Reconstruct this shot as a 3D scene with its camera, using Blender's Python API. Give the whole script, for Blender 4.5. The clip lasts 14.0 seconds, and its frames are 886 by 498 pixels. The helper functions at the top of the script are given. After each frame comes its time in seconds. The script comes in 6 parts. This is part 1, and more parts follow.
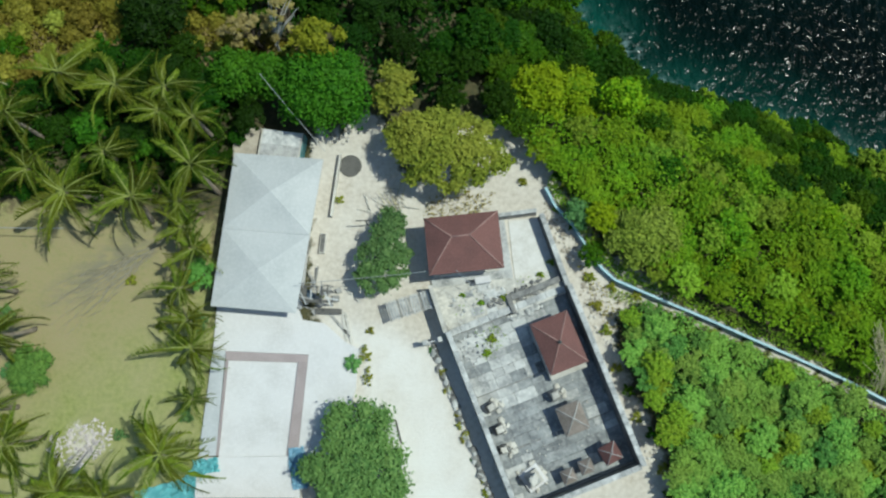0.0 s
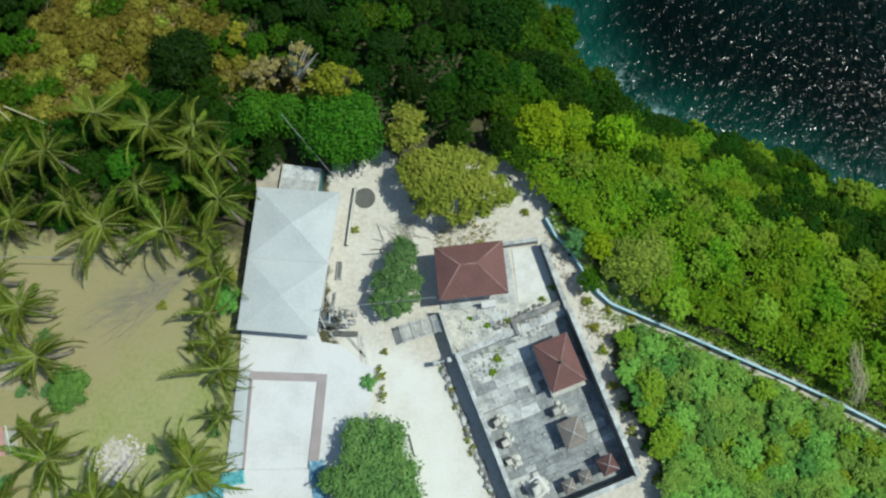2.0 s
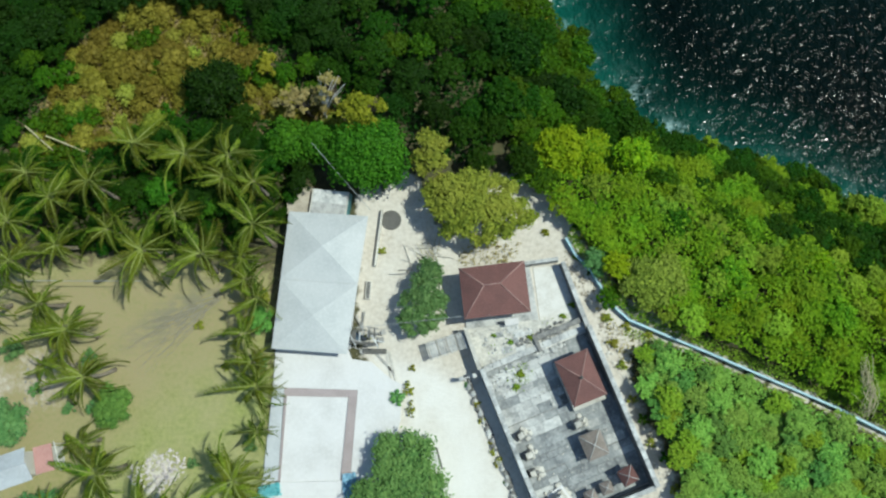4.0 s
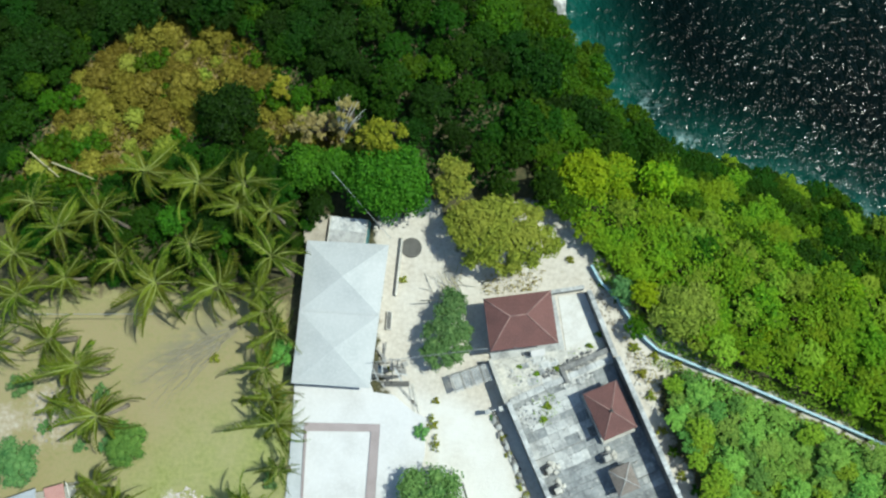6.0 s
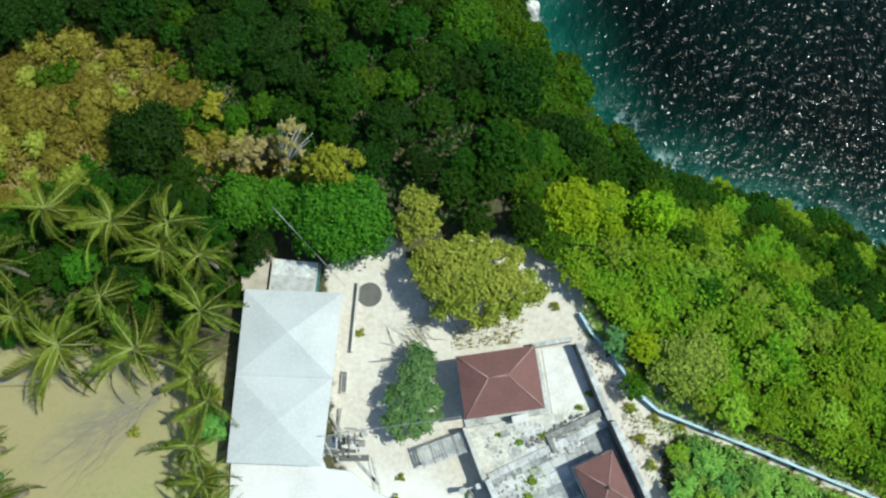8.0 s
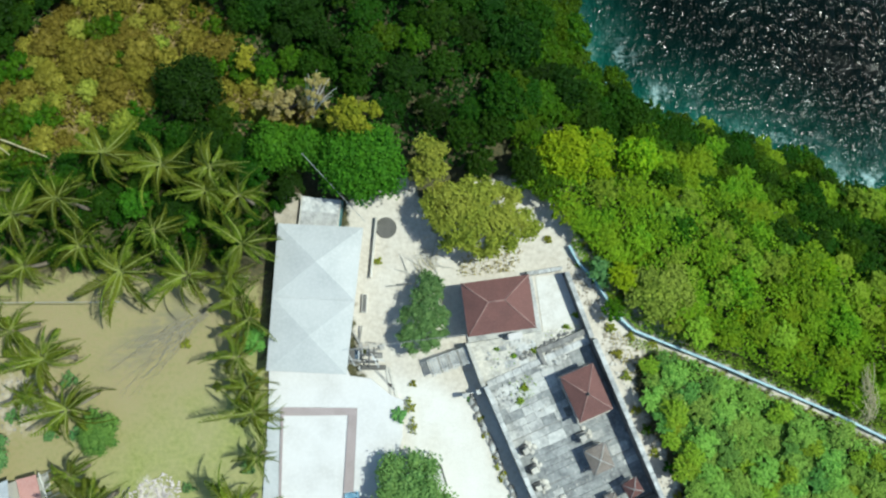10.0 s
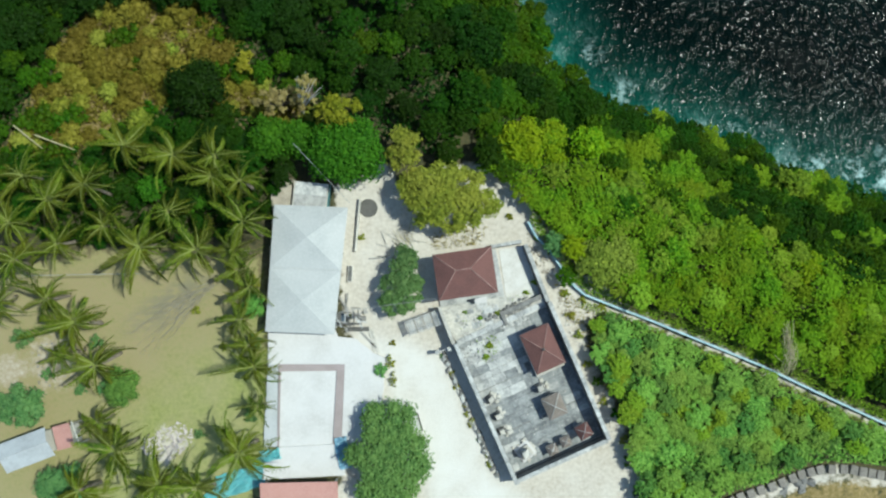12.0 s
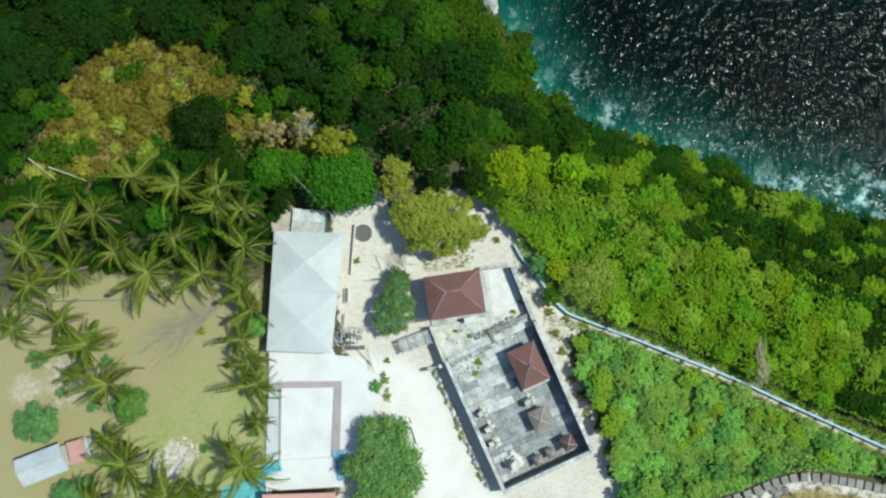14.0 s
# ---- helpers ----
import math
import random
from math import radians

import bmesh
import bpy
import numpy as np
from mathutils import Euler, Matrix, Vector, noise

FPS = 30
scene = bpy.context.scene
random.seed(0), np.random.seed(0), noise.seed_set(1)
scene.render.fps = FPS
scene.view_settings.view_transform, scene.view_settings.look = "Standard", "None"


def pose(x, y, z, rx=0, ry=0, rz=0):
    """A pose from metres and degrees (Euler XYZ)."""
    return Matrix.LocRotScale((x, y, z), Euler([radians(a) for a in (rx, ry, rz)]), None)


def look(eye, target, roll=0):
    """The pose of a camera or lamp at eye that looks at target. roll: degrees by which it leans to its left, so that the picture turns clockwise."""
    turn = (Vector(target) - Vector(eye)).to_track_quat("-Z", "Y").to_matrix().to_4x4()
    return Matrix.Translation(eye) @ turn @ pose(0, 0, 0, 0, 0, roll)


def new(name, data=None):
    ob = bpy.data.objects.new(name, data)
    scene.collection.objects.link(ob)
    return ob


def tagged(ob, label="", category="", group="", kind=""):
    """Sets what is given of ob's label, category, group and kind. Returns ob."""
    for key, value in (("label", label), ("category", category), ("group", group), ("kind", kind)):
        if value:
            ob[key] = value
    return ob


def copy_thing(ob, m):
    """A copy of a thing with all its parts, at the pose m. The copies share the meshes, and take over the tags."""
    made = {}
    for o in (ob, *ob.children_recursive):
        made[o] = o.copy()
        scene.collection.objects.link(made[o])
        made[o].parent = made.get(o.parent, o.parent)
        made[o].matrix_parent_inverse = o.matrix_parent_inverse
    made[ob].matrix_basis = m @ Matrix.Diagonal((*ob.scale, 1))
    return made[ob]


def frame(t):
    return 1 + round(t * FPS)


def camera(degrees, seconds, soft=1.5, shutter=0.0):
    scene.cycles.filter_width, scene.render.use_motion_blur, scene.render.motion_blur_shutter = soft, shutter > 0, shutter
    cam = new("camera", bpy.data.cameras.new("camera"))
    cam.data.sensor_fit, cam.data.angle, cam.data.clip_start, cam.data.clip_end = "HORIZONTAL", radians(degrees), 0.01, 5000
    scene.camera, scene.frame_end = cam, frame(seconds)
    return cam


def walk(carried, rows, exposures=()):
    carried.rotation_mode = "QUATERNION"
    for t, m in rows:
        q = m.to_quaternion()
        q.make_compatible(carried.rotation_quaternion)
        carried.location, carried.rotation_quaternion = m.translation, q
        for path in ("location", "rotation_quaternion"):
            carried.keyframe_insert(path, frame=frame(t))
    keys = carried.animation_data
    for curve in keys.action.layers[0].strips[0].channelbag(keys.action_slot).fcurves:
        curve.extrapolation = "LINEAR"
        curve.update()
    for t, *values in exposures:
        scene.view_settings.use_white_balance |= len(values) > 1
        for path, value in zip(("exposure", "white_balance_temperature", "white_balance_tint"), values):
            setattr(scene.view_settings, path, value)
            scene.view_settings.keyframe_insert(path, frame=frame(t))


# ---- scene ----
cam = camera(58.0, 14.0, soft=2.35)
PATH = [
    (0, (2.225, -12.988, 56.927), (2.157, -12.603, 54.966), -11.3),
    (0.5, (1.726, -12.864, 57.977), (1.671, -12.478, 56.016), -9.4),
    (1, (1.656, -12.691, 59.012), (1.597, -12.311, 57.05), -10.2),
    (1.5, (1.61, -12.499, 60.295), (1.549, -12.109, 58.335), -10.5),
    (2, (1.656, -12.487, 61.65), (1.592, -12.081, 59.693), -10.5),
    (2.5, (1.534, -12.419, 62.948), (1.464, -12.001, 60.993), -11.2),
    (3, (1.407, -12.023, 63.942), (1.327, -11.609, 61.987), -12.8),
    (3.5, (1.229, -11.61, 64.665), (1.129, -11.205, 62.709), -15.8),
    (6, (-2.092, -8.147, 63.645), (-2.15, -7.759, 61.683), -11.1),
    (6.5, (-2.775, -6.985, 61.835), (-2.857, -6.708, 59.856), -18.1),
    (7, (-2.762, -5.833, 59.196), (-2.768, -5.447, 57.234), -4.3),
    (7.5, (-3.028, -4.398, 55.074), (-2.956, -4.027, 53.11), 8.0),
    (7.7, (-2.966, -3.963, 54.687), (-2.904, -3.57, 52.727), 5.5),
    (9.8, (-3.505, -1.669, 62.098), (-3.449, -1.472, 60.108), 12.1),
    (10, (-3.063, -1.9, 63.04), (-3.033, -1.753, 61.045), 8.4),
    (10.5, (-1.215, -3.69, 66.265), (-1.243, -3.607, 64.267), -21.3),
    (11, (0.104, -5.017, 70.469), (0.065, -4.902, 68.473), -21.8),
    (11.5, (0.035, -5.134, 72.182), (0.035, -4.989, 70.188), -3.2),
    (12, (-0.107, -4.668, 72.208), (-0.104, -4.525, 70.213), -2.5),
    (12.5, (0.349, -4.43, 73.269), (0.357, -4.279, 71.275), -0.9),
    (13, (0.421, -4.045, 74.133), (0.425, -3.881, 72.139), -2.5),
    (13.5, (0.893, -3.806, 74.8), (0.913, -3.64, 72.807), 2.7),
    (14, (1.163, -3.57, 76.439), (1.159, -3.41, 74.446), -5.6),
]
walk(cam, [(t, look(eye, target, roll)) for t, eye, target, roll in PATH],
     exposures=[(0, 0.02, 6150, -6), (3.5, 0.16, 6150, -6), (6, 0.32, 6150, -6), (7.5, 0.42, 6150, -6), (10, 0.34, 6150, -6), (10.5, 0.18, 6150, -6), (11.5, 0.18, 6150, -6), (12.5, 0.25, 6150, -6), (14, 0.32, 6150, -6)])

# ---------------------------------------------------------------- light
SUN_EL, SUN_AZ = 60.0, 3.0          # degrees; the azimuth is counted from +x towards +y
world = bpy.data.worlds.new("sky")
scene.world = world
world.use_nodes = True
_wn = world.node_tree.nodes
_wn.clear()
_sky = _wn.new("ShaderNodeTexSky")
_sky.sky_type, _sky.sun_disc = "NISHITA", False
_sky.sun_elevation, _sky.sun_rotation = radians(SUN_EL), radians(90 - SUN_AZ)
_sky.air_density, _sky.dust_density, _sky.ozone_density = 1.0, 0.6, 1.0
_bg = _wn.new("ShaderNodeBackground")
_bg.inputs["Strength"].default_value = 0.13
_wo = _wn.new("ShaderNodeOutputWorld")
world.node_tree.links.new(_sky.outputs[0], _bg.inputs[0])
world.node_tree.links.new(_bg.outputs[0], _wo.inputs[0])
sun_data = bpy.data.lights.new("sun", "SUN")
sun_data.energy, sun_data.angle, sun_data.color = 4.2, radians(0.5), (1.0, 0.965, 0.90)
sun = new("sun", sun_data)
_se, _sa = radians(SUN_EL), radians(SUN_AZ)
sun.matrix_world = look((200 * math.cos(_se) * math.cos(_sa), 200 * math.cos(_se) * math.sin(_sa), 200 * math.sin(_se)), (0, 0, 0))

rng = np.random.default_rng(7)


# ---------------------------------------------------------------- materials
def nodes_of(name):
    m = bpy.data.materials.new(name)
    m.use_nodes = True
    nt = m.node_tree
    return m, nt, nt.nodes["Principled BSDF"]


def link(nt, a, b):
    nt.links.new(a, b)


def noise_fac(nt, scale, detail=4.0, coord="World", rough=0.55, lo=0.35, hi=0.65, stretch=None):
    if coord == "World":
        src = nt.nodes.new("ShaderNodeNewGeometry").outputs["Position"]
    else:
        src = nt.nodes.new("ShaderNodeTexCoord").outputs[coord]
    if stretch:
        mp = nt.nodes.new("ShaderNodeMapping")
        mp.inputs["Scale"].default_value = stretch
        link(nt, src, mp.inputs["Vector"])
        src = mp.outputs[0]
    n = nt.nodes.new("ShaderNodeTexNoise")
    n.inputs["Scale"].default_value, n.inputs["Detail"].default_value, n.inputs["Roughness"].default_value = scale, detail, rough
    link(nt, src, n.inputs["Vector"])
    r = nt.nodes.new("ShaderNodeMapRange")
    r.inputs["From Min"].default_value, r.inputs["From Max"].default_value = lo, hi
    link(nt, n.outputs["Fac"], r.inputs["Value"])
    return r.outputs[0]


def mix(nt, fac, a, b, blend="MIX"):
    m = nt.nodes.new("ShaderNodeMix")
    m.data_type, m.blend_type = "RGBA", blend
    for sock, v in ((m.inputs["Factor"], fac), (m.inputs["A"], a), (m.inputs["B"], b)):
        if isinstance(v, (int, float)):
            sock.default_value = v
        elif isinstance(v, tuple):
            sock.default_value = (*v, 1.0)
        else:
            link(nt, v, sock)
    return m.outputs["Result"]


def mathn(nt, op, a, b=0.0):
    m = nt.nodes.new("ShaderNodeMath")
    m.operation = op
    for sock, v in zip(m.inputs, (a, b)):
        if isinstance(v, (int, float)):
            sock.default_value = v
        else:
            link(nt, v, sock)
    return m.outputs[0]


def bump(nt, bsdf, height, strength=0.4, dist=0.02):
    b = nt.nodes.new("ShaderNodeBump")
    b.inputs["Strength"].default_value, b.inputs["Distance"].default_value = strength, dist
    link(nt, height, b.inputs["Height"])
    link(nt, b.outputs[0], bsdf.inputs["Normal"])


def weathered(name, base, dark, light, rough=0.9, big=0.5, fine=9.0, stain=0.6, per_piece=0.0, bump_d=0.02, metal=0.0):
    """A mineral, timber or painted surface: base colour, dark stains at a large scale, pale wear at a fine one."""
    m, nt, b = nodes_of(name)
    f1 = noise_fac(nt, big, 6.0, lo=0.42, hi=0.68)
    f2 = noise_fac(nt, fine, 5.0, lo=0.45, hi=0.75)
    c = mix(nt, mathn(nt, "MULTIPLY", f1, stain), base, dark)
    c = mix(nt, mathn(nt, "MULTIPLY", f2, 0.55), c, light)
    if per_piece:
        info = nt.nodes.new("ShaderNodeObjectInfo")
        g = mathn(nt, "ADD", mathn(nt, "MULTIPLY", info.outputs["Random"], 2 * per_piece), 1 - per_piece)
        hsv = nt.nodes.new("ShaderNodeHueSaturation")
        link(nt, g, hsv.inputs["Value"])
        link(nt, c, hsv.inputs["Color"])
        c = hsv.outputs[0]
    link(nt, c, b.inputs["Base Color"])
    b.inputs["Roughness"].default_value, b.inputs["Metallic"].default_value = rough, metal
    bump(nt, b, noise_fac(nt, fine * 2.2, 6.0), 0.5, bump_d)
    return m


def leafy(name, a, b_, c_, tone=0.30):
    """Leaves: three tones by leaf, and a shift by plant; thin, so some light passes."""
    m, nt, b = nodes_of(name)
    geo = nt.nodes.new("ShaderNodeNewGeometry")
    info = nt.nodes.new("ShaderNodeObjectInfo")
    r = geo.outputs["Random Per Island"]
    col = mix(nt, r, a, b_)
    patch = noise_fac(nt, 0.28, 5.0, lo=0.42, hi=0.62)
    col = mix(nt, mathn(nt, "MULTIPLY", patch, 0.75), col, c_)
    hsv = nt.nodes.new("ShaderNodeHueSaturation")
    link(nt, mathn(nt, "ADD", mathn(nt, "MULTIPLY", info.outputs["Random"], 0.03), 0.485), hsv.inputs["Hue"])
    link(nt, mathn(nt, "ADD", mathn(nt, "MULTIPLY", info.outputs["Random"], 2 * tone), 1 - tone), hsv.inputs["Value"])
    link(nt, col, hsv.inputs["Color"])
    link(nt, hsv.outputs[0], b.inputs["Base Color"])
    b.inputs["Roughness"].default_value = 0.55
    b.inputs["Specular IOR Level"].default_value = 0.09
    tr = nt.nodes.new("ShaderNodeBsdfTranslucent")
    link(nt, hsv.outputs[0], tr.inputs["Color"])
    ms = nt.nodes.new("ShaderNodeMixShader")
    ms.inputs[0].default_value = 0.3
    link(nt, b.outputs[0], ms.inputs[1])
    link(nt, tr.outputs[0], ms.inputs[2])
    link(nt, ms.outputs[0], nt.nodes["Material Output"].inputs["Surface"])
    return m


LEAF = {
    "green": leafy("leaf_green", (0.064, 0.158, 0.007), (0.215, 0.350, 0.014), (0.215, 0.325, 0.014), 0.14),
    # deep, dusk, moss: dark greens with the view's edge darkening in their colour
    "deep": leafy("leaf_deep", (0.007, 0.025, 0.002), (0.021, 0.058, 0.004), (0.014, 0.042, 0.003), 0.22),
    # mid, fresh and sage: greens paled by haze mixed into their colour
    "mid": leafy("leaf_mid", (0.055, 0.140, 0.044), (0.175, 0.30, 0.10), (0.13, 0.25, 0.075), 0.12),
    "fresh": leafy("leaf_fresh", (0.092, 0.215, 0.034), (0.30, 0.47, 0.088), (0.27, 0.43, 0.07), 0.16),
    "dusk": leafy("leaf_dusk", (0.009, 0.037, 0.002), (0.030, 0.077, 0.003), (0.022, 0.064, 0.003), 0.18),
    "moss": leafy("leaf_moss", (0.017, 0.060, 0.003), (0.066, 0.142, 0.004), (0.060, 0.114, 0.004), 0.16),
    "lush": leafy("leaf_lush", (0.022, 0.090, 0.005), (0.075, 0.21, 0.012), (0.06, 0.17, 0.01), 0.1),
    "lime": leafy("leaf_lime", (0.095, 0.21, 0.005), (0.26, 0.37, 0.009), (0.25, 0.33, 0.009), 0.12),
    "olive": leafy("leaf_olive", (0.118, 0.150, 0.018), (0.30, 0.325, 0.040), (0.29, 0.29, 0.045), 0.14),
    "dry": leafy("leaf_dry", (0.10, 0.088, 0.010), (0.27, 0.230, 0.036), (0.155, 0.135, 0.016), 0.22),
    "gold": leafy("leaf_gold", (0.13, 0.15, 0.010), (0.27, 0.27, 0.02), (0.29, 0.26, 0.025), 0.12),
    "bleached": leafy("leaf_bleached", (0.22, 0.19, 0.055), (0.42, 0.37, 0.15), (0.34, 0.30, 0.09), 0.15),
    "sage": leafy("leaf_sage", (0.075, 0.180, 0.048), (0.21, 0.36, 0.105), (0.18, 0.32, 0.085), 0.12),
    "straw": leafy("leaf_straw", (0.13, 0.185, 0.022), (0.31, 0.385, 0.055), (0.29, 0.35, 0.06), 0.13),
    "spring": leafy("leaf_spring", (0.110, 0.220, 0.014), (0.30, 0.42, 0.035), (0.28, 0.39, 0.032), 0.14),
    "jade": leafy("leaf_jade", (0.050, 0.145, 0.030), (0.18, 0.34, 0.07), (0.15, 0.30, 0.055), 0.14),
    "haze": leafy("leaf_haze", (0.090, 0.170, 0.014), (0.25, 0.36, 0.030), (0.24, 0.33, 0.032), 0.14),
    "palm": leafy("leaf_palm", (0.018, 0.042, 0.004), (0.135, 0.185, 0.015), (0.160, 0.180, 0.018), 0.42),
}
BARK = weathered("bark", (0.10, 0.075, 0.05), (0.04, 0.03, 0.02), (0.2, 0.17, 0.13), 0.95, 2.0, 14.0)
PALM_BARK = weathered("palm_bark", (0.22, 0.18, 0.13), (0.10, 0.08, 0.06), (0.34, 0.30, 0.25), 0.95, 2.0, 12.0)
CLAY = weathered("clay_tiles", (0.130, 0.056, 0.048), (0.072, 0.034, 0.031), (0.19, 0.095, 0.083), 0.85, 0.7, 10.0, 0.5)
_cn = CLAY.node_tree
_w = _cn.nodes.new("ShaderNodeTexWave")
_w.wave_type, _w.bands_direction, _w.wave_profile = "BANDS", "Z", "SAW"
_w.inputs["Scale"].default_value, _w.inputs["Distortion"].default_value = 2.6, 0.6
_tc = _cn.nodes.new("ShaderNodeTexCoord")
link(_cn, _tc.outputs["Object"], _w.inputs["Vector"])
bump(_cn, _cn.nodes["Principled BSDF"], _w.outputs["Fac"], 0.7, 0.035)
CLAY_CAP = weathered("clay_ridge", (0.27, 0.16, 0.14), (0.13, 0.07, 0.06), (0.38, 0.27, 0.24), 0.85, 1.5, 10.0)
ZINC = weathered("grey_roofing", (0.40, 0.405, 0.395), (0.315, 0.325, 0.32), (0.48, 0.48, 0.47), 0.6, 0.35, 5.0, 0.7, bump_d=0.006)
ASH = weathered("ash_stone", (0.225, 0.235, 0.235), (0.10, 0.105, 0.11), (0.44, 0.435, 0.415), 0.95, 0.8, 4.0, 0.85, 0.11)
ASH_PALE = weathered("worn_ash_stone", (0.40, 0.40, 0.385), (0.17, 0.175, 0.175), (0.62, 0.60, 0.56), 0.95, 0.9, 4.0, 0.85, 0.18)
ASH_WALL = weathered("wall_stone", (0.17, 0.165, 0.155), (0.06, 0.06, 0.058), (0.33, 0.31, 0.28), 0.95, 1.2, 6.0, 0.9, 0.15)
PALE = weathered("pale_stone", (0.48, 0.455, 0.40), (0.27, 0.25, 0.215), (0.60, 0.58, 0.53), 0.95, 1.2, 7.0, 0.7, 0.12)
WHITE = weathered("white_render", (0.535, 0.52, 0.51), (0.43, 0.415, 0.40), (0.59, 0.58, 0.57), 0.85, 0.45, 4.0, 0.7)
CHALKY = weathered("chalky_concrete", (0.55, 0.535, 0.50), (0.38, 0.355, 0.31), (0.62, 0.60, 0.57), 0.9, 0.9, 5.0, 0.6)
CONCRETE = weathered("concrete", (0.52, 0.49, 0.44), (0.36, 0.34, 0.31), (0.62, 0.6, 0.55), 0.9, 0.6, 6.0, 0.7)
BROWN_TILE = weathered("mauve_tile", (0.285, 0.235, 0.23), (0.21, 0.17, 0.165), (0.37, 0.32, 0.31), 0.7, 1.0, 9.0, 0.5, 0.1)
TIMBER = weathered("grey_timber", (0.29, 0.28, 0.26), (0.12, 0.11, 0.10), (0.38, 0.36, 0.33), 0.9, 2.0, 12.0, 0.7, 0.2)
DARK = weathered("dark_cover", (0.10, 0.095, 0.085), (0.06, 0.058, 0.05), (0.15, 0.14, 0.13), 0.9, 2.0, 14.0)
TEAL = weathered("teal_paint", (0.05, 0.16, 0.17), (0.03, 0.09, 0.10), (0.12, 0.24, 0.25), 0.6, 1.5, 8.0)
GREY_SLAB = weathered("grey_slab", (0.40, 0.41, 0.415), (0.30, 0.31, 0.315), (0.48, 0.49, 0.49), 0.9, 0.6, 6.0, 0.6)
RIB = weathered("frond_rib", (0.17, 0.20, 0.035), (0.10, 0.13, 0.02), (0.27, 0.28, 0.07), 0.7, 1.5, 9.0, 0.5)
TUFA = weathered("crumbling_tufa", (0.44, 0.415, 0.36), (0.22, 0.215, 0.20), (0.60, 0.575, 0.52), 0.95, 1.3, 5.0, 0.85, 0.15)
TAN = weathered("tan_concrete", (0.36, 0.315, 0.25), (0.22, 0.19, 0.15), (0.46, 0.42, 0.35), 0.95, 1.1, 6.0, 0.8)
STAINED = weathered("stained_concrete", (0.38, 0.375, 0.36), (0.20, 0.20, 0.195), (0.50, 0.495, 0.48), 0.95, 1.6, 7.0, 0.9)
RAIL_BLUE = weathered("blue_paint", (0.16, 0.36, 0.46), (0.10, 0.22, 0.28), (0.42, 0.54, 0.58), 0.55, 1.5, 8.0, 0.5)
RAIL_PALE = weathered("pale_blue_paint", (0.32, 0.48, 0.53), (0.17, 0.29, 0.35), (0.55, 0.63, 0.64), 0.6, 1.2, 8.0, 0.6)
CYAN = weathered("cyan_sheet", (0.20, 0.58, 0.60), (0.12, 0.42, 0.46), (0.42, 0.70, 0.70), 0.4, 1.0, 5.0, 0.5)
BLUE = weathered("blue_sheet", (0.26, 0.48, 0.62), (0.16, 0.34, 0.48), (0.42, 0.60, 0.70), 0.4, 1.0, 5.0, 0.5)
DEADWOOD = weathered("dead_wood", (0.37, 0.33, 0.19), (0.22, 0.19, 0.10), (0.48, 0.44, 0.29), 0.95, 1.5, 9.0)
BLUE_DARK = weathered("dark_blue_plastic", (0.03, 0.06, 0.10), (0.02, 0.03, 0.05), (0.08, 0.12, 0.16), 0.5, 1.5, 8.0, 0.5)
BLOSSOM = weathered("coral_stone", (0.46, 0.405, 0.385), (0.30, 0.26, 0.24), (0.56, 0.52, 0.50), 0.95, 1.5, 7.0, 0.7, 0.12)
STEP_STONE = weathered("step_stone", (0.21, 0.19, 0.165), (0.13, 0.12, 0.11), (0.36, 0.34, 0.31), 0.95, 1.2, 7.0, 0.7, 0.15)
PINK = weathered("faded_red_roof", (0.44, 0.225, 0.19), (0.32, 0.15, 0.125), (0.52, 0.34, 0.30), 0.85, 0.8, 9.0, 0.5)
TIN = weathered("tin_sheet", (0.50, 0.51, 0.51), (0.34, 0.34, 0.34), (0.6, 0.61, 0.61), 0.45, 0.8, 6.0, 0.6, metal=0.3)
WIRE = weathered("cable", (0.25, 0.26, 0.26), (0.15, 0.15, 0.15), (0.35, 0.35, 0.35), 0.6)
THATCH = weathered("brown_thatch", (0.20, 0.165, 0.14), (0.10, 0.085, 0.07), (0.33, 0.28, 0.24), 0.95, 1.4, 12.0, 0.7)


